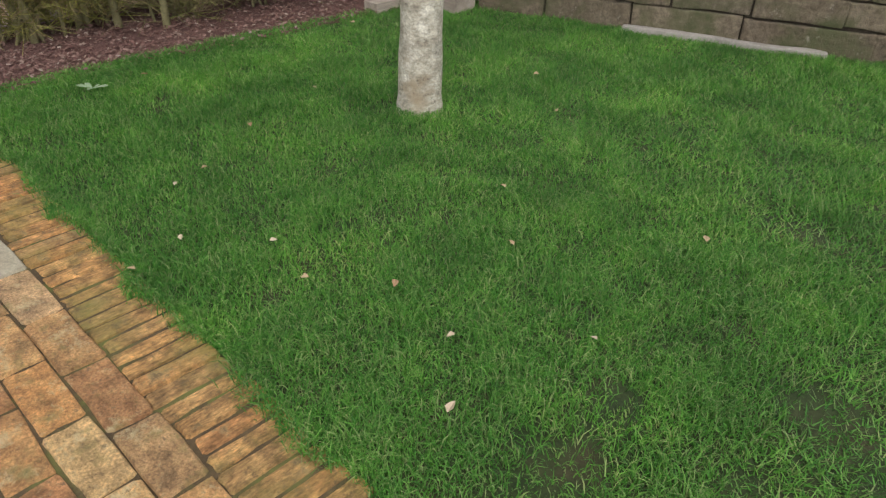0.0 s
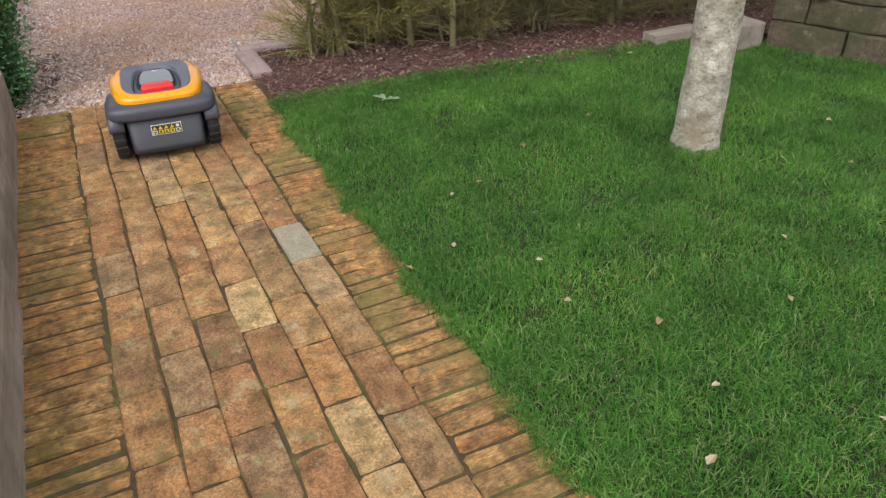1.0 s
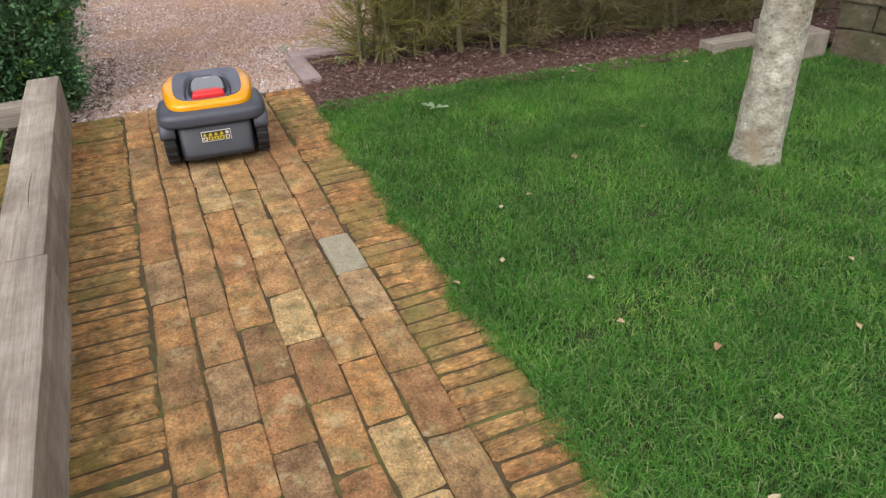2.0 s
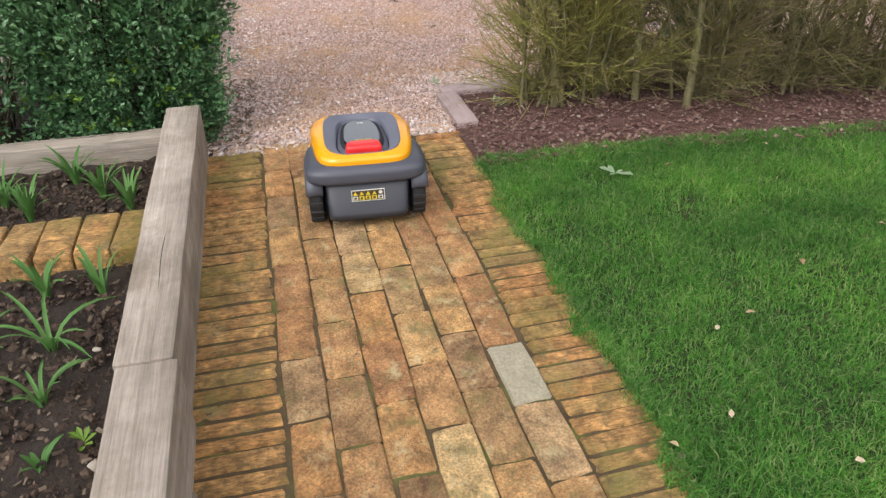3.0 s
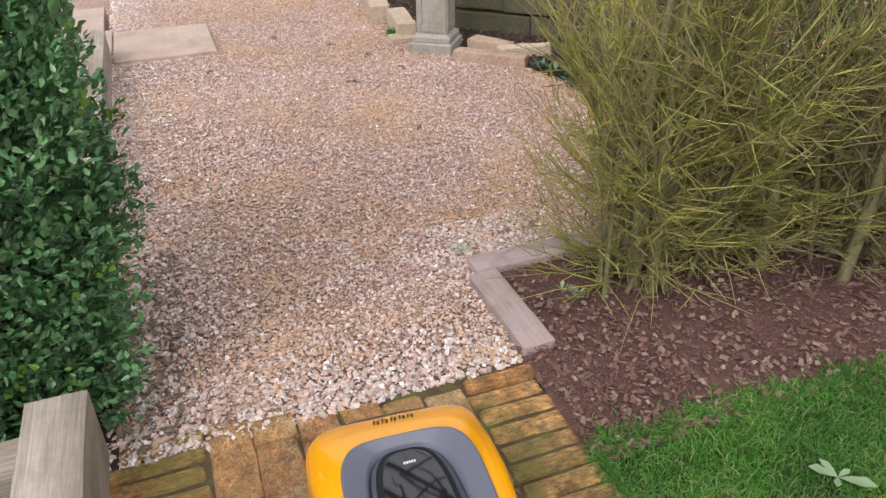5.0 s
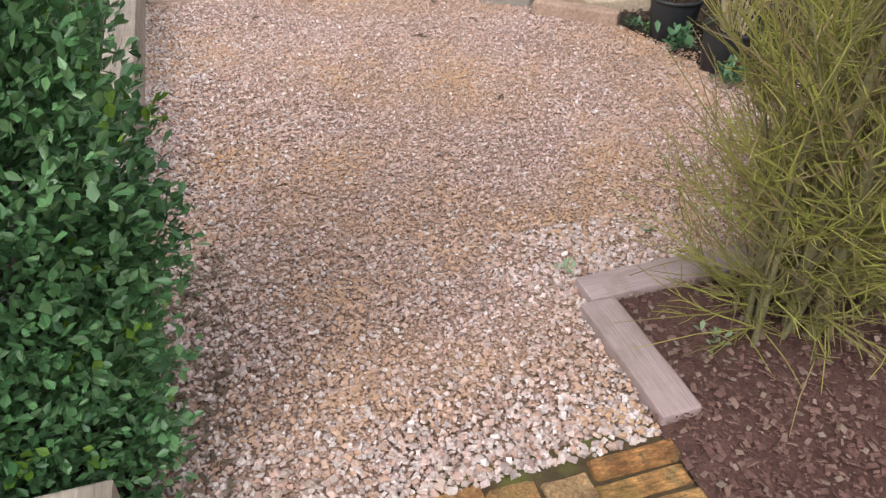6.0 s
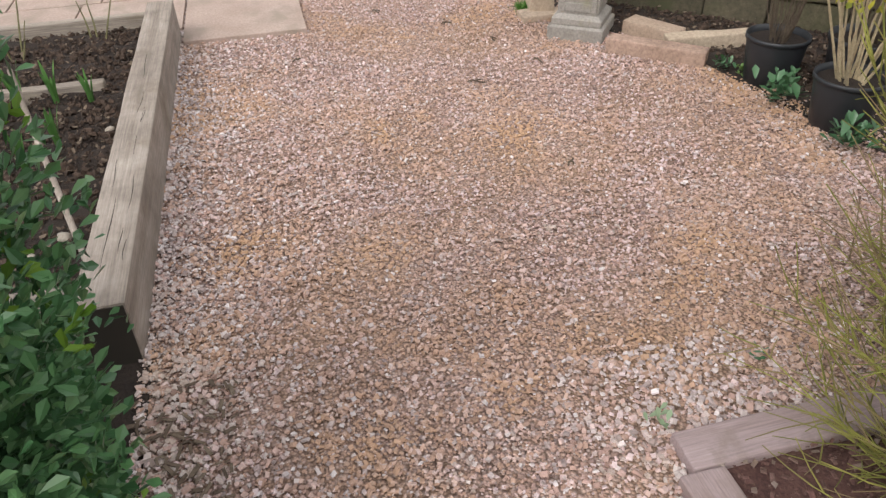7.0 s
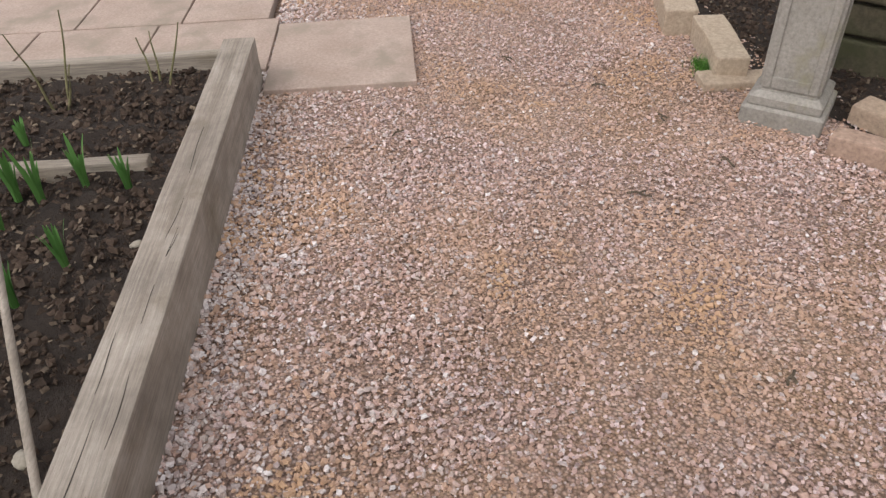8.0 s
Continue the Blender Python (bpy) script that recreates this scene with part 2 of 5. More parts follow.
M_TRUNK = surf("grey_bark", [(0.250, 0.215, 0.160), (0.470, 0.430, 0.350), (0.680, 0.650, 0.570)], 20.0, 0.85, fine=70.0, fineamt=0.55, depth=0.010, stretch=(1.0, 1.0, 1.5),
               stains=(0.30, 0.235, 0.155), stain_scale=5.0, stain_at=(0.54, 0.70), spots=(0.10, 0.082, 0.062), spot_scale=38.0, spot_at=(0.58, 0.65), bstrength=0.9, patch=0.25, patch_scale=9.0)
M_BROOM = leafy("green_broom_twig", [(0.129, 0.132, 0.042), (0.212, 0.218, 0.059), (0.295, 0.292, 0.078), (0.184, 0.132, 0.080), (0.262, 0.206, 0.110), (0.201, 0.212, 0.052), (0.379, 0.356, 0.110)], glow=0.12, rough=0.7,
                drift=((0.70, 0.66, 0.72), (1.25, 1.28, 1.0)), drift_scale=3.6)
M_BROOM_OLD = leafy("brown_broom_twig", [(0.128, 0.116, 0.047), (0.187, 0.180, 0.059), (0.150, 0.106, 0.070), (0.225, 0.174, 0.112), (0.177, 0.174, 0.052), (0.107, 0.079, 0.052)], glow=0.10, rough=0.75)
M_BROOM_STEM = surf("broom_stem", [(0.124, 0.112, 0.053), (0.198, 0.180, 0.089)], 20.0, 0.9, fine=90.0, depth=0.002)
M_BUSH = leafy("evergreen_leaf", [(0.046, 0.119, 0.050), (0.077, 0.183, 0.075), (0.119, 0.253, 0.108), (0.062, 0.149, 0.070), (0.175, 0.307, 0.150), (0.088, 0.198, 0.090)], glow=0.12, rough=0.34, spec=0.5)
M_BUSH_TIP = leafy("young_leaf", [(0.12, 0.24, 0.03), (0.18, 0.30, 0.04), (0.09, 0.19, 0.04)], glow=0.25)
M_YELLOW_LEAF = leafy("yellow_leaf", [(0.30, 0.30, 0.03), (0.42, 0.38, 0.04), (0.22, 0.26, 0.04), (0.50, 0.46, 0.08)], glow=0.3)
M_PALE_STEM = surf("pale_stem", [(0.30, 0.235, 0.140), (0.46, 0.38, 0.250)], 20.0, 0.85, fine=90.0, depth=0.001)
M_TWIG = surf("brown_twig", [(0.07, 0.05, 0.035), (0.13, 0.10, 0.07)], 20.0, 0.9, fine=90.0, depth=0.001)
M_BULB = leafy("bulb_leaf", [(0.060, 0.157, 0.039), (0.096, 0.213, 0.058), (0.144, 0.246, 0.078), (0.072, 0.168, 0.065)], glow=0.25)
M_DRY = surf("dry_leaf", [(0.255, 0.172, 0.094), (0.374, 0.279, 0.172)], 30.0, 0.8, "object", [(0.281, 0.164, 0.086), (0.425, 0.344, 0.218), (0.357, 0.262, 0.140), (0.468, 0.410, 0.312)], 0.7, 200.0, 0.3, 0.0)
M_PALE_LEAF = leafy("silver_leaf", [(0.196, 0.270, 0.168), (0.266, 0.345, 0.231), (0.154, 0.240, 0.126)], glow=0.15)
M_POT = plain("black_plastic_pot", (0.022, 0.024, 0.028), 0.45, depth=0.0005)
M_YELLOW = plain("yellow_shell", (0.78, 0.325, 0.004), 0.24, 0.5, 0.25)
M_GREY = plain("dark_grey_plastic", (0.034, 0.036, 0.046), 0.45, 0.45, fine=900.0, fineamt=0.15, depth=0.0002)
M_GREY_LIGHT = plain("satin_grey_plastic", (0.060, 0.063, 0.082), 0.40, 0.45, fine=900.0, fineamt=0.1, depth=0.0002)
M_BEZEL = plain("blue_grey_bezel", (0.105, 0.11, 0.145), 0.42, 0.45, fine=900.0, fineamt=0.1, depth=0.0002)
M_BLACK = plain("black_rubber", (0.014, 0.014, 0.016), 0.6, depth=0.0003)
M_GLOSS = plain("glossy_black_panel", (0.006, 0.006, 0.008), 0.03, 0.9, 1.0, fineamt=0.02)
M_GLOSS.node_tree.nodes["Principled BSDF"].inputs["Coat IOR"].default_value = 2.0
M_HUB = plain("black_hub", (0.02, 0.02, 0.022), 0.3)
M_RED = plain("red_button", (0.66, 0.018, 0.018), 0.35, 0.5, 0.1)
M_MARK = plain("black_print", (0.05, 0.035, 0.02), 0.5)
M_LABEL = plain("label_yellow", (0.62, 0.50, 0.03), 0.45)
M_LABEL_WHITE = plain("label_white", (0.6, 0.6, 0.58), 0.45)


# ---- building helpers ----
def link_mesh(name, mesh, material, parent=None, label="", smooth=False):
    ob = new(name, mesh)
    if material:
        mesh.materials.append(material)
    if smooth:
        for p in mesh.polygons:
            p.use_smooth = True
    if parent:
        ob.parent = parent
    if label:
        ob["label"] = label
    return ob


def part(name, bm, material, parent=None, label="", smooth=False):
    me = bpy.data.meshes.new(name)
    bm.normal_update()
    bm.to_mesh(me)
    bm.free()
    return link_mesh(name, me, material, parent, label, smooth)


def empty(name, m, label, category, group=""):
    ob = new(name)
    ob.matrix_world = m
    ob.empty_display_size = 0.05
    return tagged(ob, label, category, group)


def tri_mesh(name, verts, tris, material, parent=None, label="", smooth=False):
    """A mesh from numpy arrays of corners and triangles."""
    me = bpy.data.meshes.new(name)
    v, f = np.asarray(verts, np.float32).reshape(-1, 3), np.asarray(tris, np.int32).reshape(-1, 3)
    me.vertices.add(len(v))
    me.vertices.foreach_set("co", v.ravel())
    me.loops.add(f.size)
    me.loops.foreach_set("vertex_index", f.ravel())
    me.polygons.add(len(f))
    me.polygons.foreach_set("loop_start", np.arange(0, f.size, 3, dtype=np.int32))
    me.polygons.foreach_set("use_smooth", np.full(len(f), smooth))
    me.update(calc_edges=True)
    return link_mesh(name, me, material, parent, label)


def grid_bm(rows, close_u=False, close_v=False):
    """A bmesh skin over rows of points."""
    bm = bmesh.new()
    vs = [[bm.verts.new(p) for p in r] for r in rows]
    n, k = len(vs), len(vs[0])
    for i in range(n if close_u else n - 1):
        for j in range(k if close_v else k - 1):
            a, b, c, d = vs[i][j], vs[(i + 1) % n][j], vs[(i + 1) % n][(j + 1) % k], vs[i][(j + 1) % k]
            bm.faces.new((a, b, c, d))
    return bm, vs


def box_bm(x0, x1, y0, y1, z0, z1, bevel=0.0, seg=2):
    bm = bmesh.new()
    bmesh.ops.create_cube(bm, size=1)
    for v in bm.verts:
        v.co = ((x0 + x1) / 2 + v.co.x * (x1 - x0), (y0 + y1) / 2 + v.co.y * (y1 - y0), (z0 + z1) / 2 + v.co.z * (z1 - z0))
    if bevel:
        bmesh.ops.bevel(bm, geom=bm.edges[:], offset=bevel, segments=seg, affect="EDGES", profile=0.6)
    return bm


def worn_box(x0, x1, y0, y1, z0, z1, bevel, wobble, cuts=6, seed=0.0):
    """A bevelled box whose faces wave a little, like sawn timber or split stone."""
    bm = box_bm(x0, x1, y0, y1, z0, z1)
    long_edges = [e for e in bm.edges if abs((e.verts[0].co - e.verts[1].co).length - max(x1 - x0, y1 - y0, z1 - z0)) < 1e-6]
    bmesh.ops.subdivide_edges(bm, edges=long_edges, cuts=cuts, use_grid_fill=True)
    sharp = [e for e in bm.edges if len(e.link_faces) == 2 and e.calc_face_angle(0) > 0.5]
    bmesh.ops.bevel(bm, geom=sharp, offset=bevel, segments=2, affect="EDGES", profile=0.6)
    for v in bm.verts:
        n = noise.noise_vector(Vector(v.co) * 6 + Vector((seed, seed * 2.3, 0)))
        v.co += n * wobble
    return bm


def sheet(name, corners, z, material, label, category, step=0.08, lift=0.004, kind="structure", scale=5.0):
    """A ground sheet over a convex outline, gently uneven."""
    bm = bmesh.new()
    bm.faces.new([bm.verts.new((x, y, 0)) for x, y in corners])
    xs, ys = [c[0] for c in corners], [c[1] for c in corners]
    for axis, lo, hi in ((0, min(xs), max(xs)), (1, min(ys), max(ys))):
        for k in range(1, int((hi - lo) / step)):
            p, n = [0, 0, 0], [0, 0, 0]
            p[axis], n[axis] = lo + k * step, 1
            bmesh.ops.bisect_plane(bm, geom=bm.verts[:] + bm.edges[:] + bm.faces[:], plane_co=p, plane_no=n)
    for v in bm.verts:
        v.co.z = z + lift * noise.noise(Vector((v.co.x * scale, v.co.y * scale, z * 50)))
    bmesh.ops.recalc_face_normals(bm, faces=bm.faces[:])
    if sum(f.normal.z for f in bm.faces) < 0:
        bmesh.ops.reverse_faces(bm, faces=bm.faces[:])
    return tagged(part(name, bm, material, smooth=True), label, category, kind=kind)


def inside(pts, corners):
    """Which of the points lie inside the outline."""
    x, y = pts[:, 0], pts[:, 1]
    hit = np.zeros(len(pts), bool)
    for (x0, y0), (x1, y1) in zip(corners, corners[1:] + corners[:1]):
        crosses = (y0 > y) != (y1 > y)
        hit ^= crosses & (x < (x1 - x0) * (y - y0) / (y1 - y0 + 1e-12) + x0)
    return hit


def spread(rng, corners, per_m2):
    """Random places inside an outline."""
    c = np.array(corners)
    lo, hi = c.min(0), c.max(0)
    n = int(per_m2 * (hi - lo).prod())
    p = lo + rng.random((n, 2)) * (hi - lo)
    return p[inside(p, corners)]


def turns(rng, n, tilt):
    """Random turns about z, then tilted by up to tilt radians."""
    a, t, b = rng.random(n) * 2 * np.pi, (rng.random(n) * 2 - 1) * tilt, (rng.random(n) * 2 - 1) * tilt
    ca, sa, ct, st, cb, sb = np.cos(a), np.sin(a), np.cos(t), np.sin(t), np.cos(b), np.sin(b)
    z, o = np.zeros(n), np.ones(n)
    rz = np.stack([ca, -sa, z, sa, ca, z, z, z, o], 1).reshape(n, 3, 3)
    rx = np.stack([o, z, z, z, ct, -st, z, st, ct], 1).reshape(n, 3, 3)
    ry = np.stack([cb, z, sb, z, o, z, -sb, z, cb], 1).reshape(n, 3, 3)
    return rz @ rx @ ry


def scatter(name, proto, tris, places, rot, size, material, parent=None, label="", jitter=0.0, rng=None, smooth=False):
    """Many small copies joined into one mesh of kind stuff."""
    proto, tris = np.asarray(proto, float), np.asarray(tris)
    n, k = len(places), len(proto)
    v = np.repeat(proto[None], n, 0)
    if jitter:
        v = v * (1 + jitter * (rng.random((n, k, 3)) * 2 - 1))
    v = np.einsum("nij,nkj->nki", rot, v * size[:, None, :]) + places[:, None, :]
    f = tris[None] + (np.arange(n) * k)[:, None, None]
    ob = tri_mesh(name, v, f, material, parent, label, smooth)
    return tagged(ob, kind="stuff")


def tubes(paths, radii, sides=4):
    """Corners and triangles of thin tubes along many lines of equal length."""
    p, r = np.asarray(paths, float), np.asarray(radii, float)
    n, s, _ = p.shape
    d = np.gradient(p, axis=1)
    d /= np.linalg.norm(d, axis=2, keepdims=True) + 1e-9
    ref = np.where(np.abs(d[..., 2:3]) > 0.9, np.array([1.0, 0, 0]), np.array([0, 0, 1.0]))
    u = np.cross(d, ref)
    u /= np.linalg.norm(u, axis=2, keepdims=True) + 1e-9
    w = np.cross(d, u)
    a = np.arange(sides) * 2 * np.pi / sides
    v = p[:, :, None] + r[:, :, None, None] * (np.cos(a)[:, None] * u[:, :, None] + np.sin(a)[:, None] * w[:, :, None])
    i, j = np.meshgrid(np.arange(s - 1), np.arange(sides), indexing="ij")
    q = [i * sides + j, (i + 1) * sides + j, (i + 1) * sides + (j + 1) % sides, i * sides + (j + 1) % sides]
    f = np.concatenate([np.stack([q[0], q[1], q[2]], -1).reshape(-1, 3), np.stack([q[0], q[2], q[3]], -1).reshape(-1, 3)])
    f = f[None] + (np.arange(n) * s * sides)[:, None, None]
    return v.reshape(-1, 3), f.reshape(-1, 3)


def join_arrays(pieces):
    vs, fs, off = [], [], 0
    for v, f in pieces:
        vs.append(v)
        fs.append(f + off)
        off += len(v)
    return np.concatenate(vs), np.concatenate(fs)


CHIP = [(-.5, -.5, -.35), (.5, -.42, -.4), (.45, .5, -.35), (-.48, .45, -.4), (-.4, -.4, .4), (.38, -.45, .32), (.42, .4, .42), (-.45, .42, .3)]
CHIP_T = [(4, 5, 6), (4, 6, 7), (0, 1, 5), (0, 5, 4), (1, 2, 6), (1, 6, 5), (2, 3, 7), (2, 7, 6), (3, 0, 4), (3, 4, 7)]

rng = np.random.default_rng(5)

# ---- ground ----
PATH_L, PATH_R, PATH_END, PATH_START = -0.335, 0.700, -3.62, 1.30
bm = bmesh.new()
bmesh.ops.create_grid(bm, x_segments=40, y_segments=40, size=300)
for v in bm.verts:
    v.co.z = -0.05
tagged(part("ground", bm, M_GRAVEL_BED), "pale earth and gravel ground round the garden", "ground", kind="structure")

WALL_A, WALL_B = Vector((-2.80, 3.215, 0)), Vector((1.10, 4.905, 0))
LAWN = [(2.0, 0.69), (2.0, 5.30), (-2.88, 3.32), (-3.05, 3.30), (-3.10, 2.72), (-3.17, 2.0), (-3.235, 1.3), (-3.25, 0.69)]
GRAVEL = [(-3.60, -0.33), (-3.60, 0.78), (-4.02, 0.80), (-4.02, 4.6), (-9.5, 4.6), (-9.5, -0.33)]
MULCH = [(-3.20, 0.70), (-3.20, 1.30), (-3.10, 2.0), (-3.02, 3.35), (-2.6, 3.5), (-2.8, 4.6), (-4.03, 4.6), (-4.03, 0.79), (-3.60, 0.70)]
sheet("lawn", LAWN, -0.010, M_LAWN_SOIL, "mown green lawn with patches of bare soil", "lawn", 0.12)
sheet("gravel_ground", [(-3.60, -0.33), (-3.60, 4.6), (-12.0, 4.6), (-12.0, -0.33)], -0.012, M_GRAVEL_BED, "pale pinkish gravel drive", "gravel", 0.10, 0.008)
sheet("mulch_bed", MULCH, -0.003, M_MULCH, "reddish bark mulch bed under the shrubs", "flower bed", 0.06, 0.012)
sheet("soil_bed_near", [(1.3, -0.44), (1.3, -3.0), (-3.58, -3.0), (-3.58, -0.44)], 0.035, M_SOIL, "dark moist soil of the raised bed", "flower bed", 0.05, 0.03, scale=11.0)
sheet("soil_bed_far", [(-4.7, -0.43), (-4.7, -3.0), (-6.85, -3.0), (-6.85, -0.43)], 0.06, M_SOIL, "dark crumbly soil of the timber-edged bed", "flower bed", 0.05, 0.035, scale=11.0)
sheet("hedge_soil", [(-3.58, -0.30), (-3.58, -3.0), (-4.72, -3.0), (-4.72, -0.30)], -0.004, M_SOIL, "shaded soil with litter under the hedge", "flower bed", 0.08, 0.012)


# ---- gravel, litter, grass ----
def flat_at(p, z, dz):
    return np.column_stack([p, z + dz])


stones = tagged(new("gravel"), "loose angular pinkish-beige gravel chips", "gravel", kind="stuff")
for name, corners, density, lo, hi in (("chips", [(-3.58, -0.33), (-3.58, 0.70), (-4.10, 0.76), (-4.10, 1.60), (-5.3, 1.98), (-6.2, 1.72), (-6.2, -0.33)], 15500, 0.0045, 0.0125),
                                       ("chips", [(-6.2, -0.33), (-6.2, 1.75), (-8.4, 1.45), (-8.4, -0.33)], 8000, 0.0055, 0.0125),
                                       ("chips", [(-4.10, 1.60), (-4.10, 3.2), (-5.6, 2.4), (-5.6, 1.70)], 5000, 0.006, 0.015)):
    p = spread(rng, corners, density)
    drift = np.sin(p[:, 0] * 3.1 + 2 * np.sin(p[:, 1] * 2.3)) * np.sin(p[:, 1] * 4.1 + 1.5 * np.sin(p[:, 0] * 2.7))
    rim = np.minimum(np.minimum(p[:, 1] + 0.33, -3.58 - p[:, 0]), np.where(p[:, 0] > -4.35, np.abs(p[:, 1] - 0.85), 9.0))
    rim = np.exp(-np.maximum(rim, 0) / 0.22)
    keep = rng.random(len(p)) < 0.74 + 0.26 * drift + 0.3 * rim
    p, rim = p[keep], rim[keep]
    n = len(p)
    s = (lo + (hi - lo) * rng.random(n) ** 2.4) * (0.90 + 0.42 * rim)
    size = np.stack([s * (0.8 + 0.8 * rng.random(n)), s, s * (0.45 + 0.4 * rng.random(n))], 1)
    at, rot = flat_at(p, -0.010, 0.010 * rng.random(n)), turns(rng, n, 0.7)
    clean = rng.random(n) < 0.14 + 0.62 * rim
    for pick, chip_mat in ((~clean, M_STONE_CHIP), (clean, M_CHIP_PALE)):
        scatter(name, CHIP, CHIP_T, at[pick], rot[pick], size[pick], chip_mat, stones, jitter=0.28, rng=rng)

bark = tagged(new("bark_mulch"), "reddish-brown bark chips and leaf litter", "mulch", kind="stuff")
p = spread(rng, MULCH, 4600)
p = np.concatenate([p, spread(rng, [(-3.20, 0.72), (-3.62, 0.72), (-3.62, 1.1), (-3.22, 1.1)], 3500)])
n = len(p)
s = 0.003 + 0.014 * rng.random(n) ** 3.0
scatter("chips", CHIP, CHIP_T, flat_at(p, 0.002, 0.012 * rng.random(n)), turns(rng, n, 0.6), np.stack([s * 1.5, s * 0.8, s * 0.28], 1), M_BARK, bark, jitter=0.3, rng=rng)
p = spread(rng, MULCH, 420)
n = len(p)
s = 0.004 + 0.010 * rng.random(n)
scatter("litter", CHIP, CHIP_T, flat_at(p, 0.010, 0.010 * rng.random(n)), turns(rng, n, 0.5), np.stack([s * 1.3, s * 0.9, s * 0.12], 1), M_DRY_LITTER, bark, jitter=0.35, rng=rng)
p = spread(rng, [(-3.58, -0.33), (-3.58, -0.16), (-4.5, -0.10), (-4.5, -0.33)], 1500)
n = len(p)
s = 0.006 + 0.014 * rng.random(n)
scatter("litter", CHIP, CHIP_T, flat_at(p, 0.004, 0.01 * rng.random(n)), turns(rng, n, 0.5), np.stack([s * 1.6, s * 0.5, s * 0.2], 1), M_LITTER, bark, jitter=0.3, rng=rng)

clods = tagged(new("soil_crumbs"), "dark crumbs and clods of garden soil", "soil", kind="stuff")
for corners, z in (([(-1.2, -0.45), (-1.2, -1.5), (-3.5, -1.5), (-3.5, -0.45)], 0.035), ([(-4.75, -0.44), (-4.75, -1.8), (-6.85, -1.8), (-6.85, -0.44)], 0.06),
                   ([(-6.1, 1.85), (-6.45, 1.58), (-7.6, 1.55), (-7.6, 1.98), (-5.4, 2.7), (-5.3, 2.1)], -0.002)):
    p = spread(rng, corners, 3000)
    n = len(p)
    s = 0.005 + 0.017 * rng.random(n) ** 2.6
    scatter("crumbs", CHIP, CHIP_T, flat_at(p, z, 0.012 * rng.random(n)), turns(rng, n, 0.8), np.stack([s * 1.1, s, s * 0.95], 1), M_CLOD, clods, jitter=0.45, rng=rng)
    p = spread(rng, corners, 420)
    n = len(p)
    s = 0.004 + 0.009 * rng.random(n)
    scatter("litter", CHIP, CHIP_T, flat_at(p, z + 0.012, 0.012 * rng.random(n)), turns(rng, n, 0.6), np.stack([s * 1.6, s * 0.9, s * 0.15], 1), M_LITTER, clods, jitter=0.3, rng=rng)


def blades(p, length, width, lean, z=-0.008, simple=False):
    """Corners and triangles of bent, tapering grass blades."""
    n = len(p)
    a = rng.random(n) * 2 * np.pi
    d = np.stack([np.cos(a), np.sin(a), np.zeros(n)], 1)
    c = rng.random(n) * 2 * np.pi
    side = np.stack([np.cos(c), np.sin(c), np.zeros(n)], 1) * (width * 0.5)[:, None]
    base = np.column_stack([p, np.full(n, z)])
    up = np.array([0, 0, 1.0])
    mid = base + up * (length * 0.55)[:, None] + d * (length * lean * 0.28)[:, None]
    tip = base + up * (length * (1 - 0.35 * lean))[:, None] + d * (length * lean)[:, None]
    if simple:
        return np.stack([base - side, base + side, tip], 1).reshape(-1, 3), np.arange(3 * n).reshape(-1, 3)
    v = np.stack([base - side, base + side, mid - side * 0.85, mid + side * 0.85, tip], 1)
    f = np.array([(0, 1, 3), (0, 3, 2), (2, 3, 4)])[None] + (np.arange(n) * 5)[:, None, None]
    return v.reshape(-1, 3), f.reshape(-1, 3)


BARE = [(-0.55, 2.25, 0.13), (-0.30, 1.55, 0.12), (-0.55, 1.05, 0.16), (-1.55, 1.25, 0.07), (-2.75, 1.33, 0.07), (-0.1, 1.1, 0.15)]
BARE += [(-0.5 - 2.6 * rng.random(), 0.8 + 1.6 * rng.random(), 0.03 + 0.04 * rng.random()) for _ in range(30)]
turf = tagged(new("grass"), "short dense green grass with daisies and leaf scraps", "grass", kind="stuff")
near = [(-0.3, 0.70), (-0.3, 2.1), (-3.18, 2.1), (-3.235, 1.3), (-3.25, 0.70)]
far = [(0.8, 2.1), (0.8, 4.7), (-2.88, 3.30), (-3.05, 3.30), (-3.10, 2.74), (-3.18, 2.1)]
for corners, density, simple in ((near, 46000, False), (far, 38000, True), ([(1.2, 0.7), (1.2, 2.1), (-0.3, 2.1), (-0.3, 0.7)], 30000, True)):
    p = spread(rng, corners, density)
    tuft = np.sin(p[:, 0] * 9.1 + 3 * np.sin(p[:, 1] * 5.3)) * np.sin(p[:, 1] * 8.3 + 2 * np.sin(p[:, 0] * 6.1))
    keep = rng.random(len(p)) < 0.80 + 0.2 * tuft
    for x, y, r in BARE:
        d2 = ((p[:, 0] - x) ** 2 + (p[:, 1] - y) ** 2) / r ** 2
        keep &= rng.random(len(p)) > 0.85 * np.exp(-d2 * 1.5)
    p, tuft = p[keep], tuft[keep]
    n = len(p)
    length = (0.015 + 0.026 * rng.random(n)) * (1 + 0.35 * tuft)
    v, f = blades(p, length, (0.0016 + 0.0020 * rng.random(n)) * (1.5 if simple else 1.0), 0.3 + 1.1 * rng.random(n), simple=simple)
    tagged(tri_mesh("blades", v, f, M_GRASS, turf), kind="stuff")
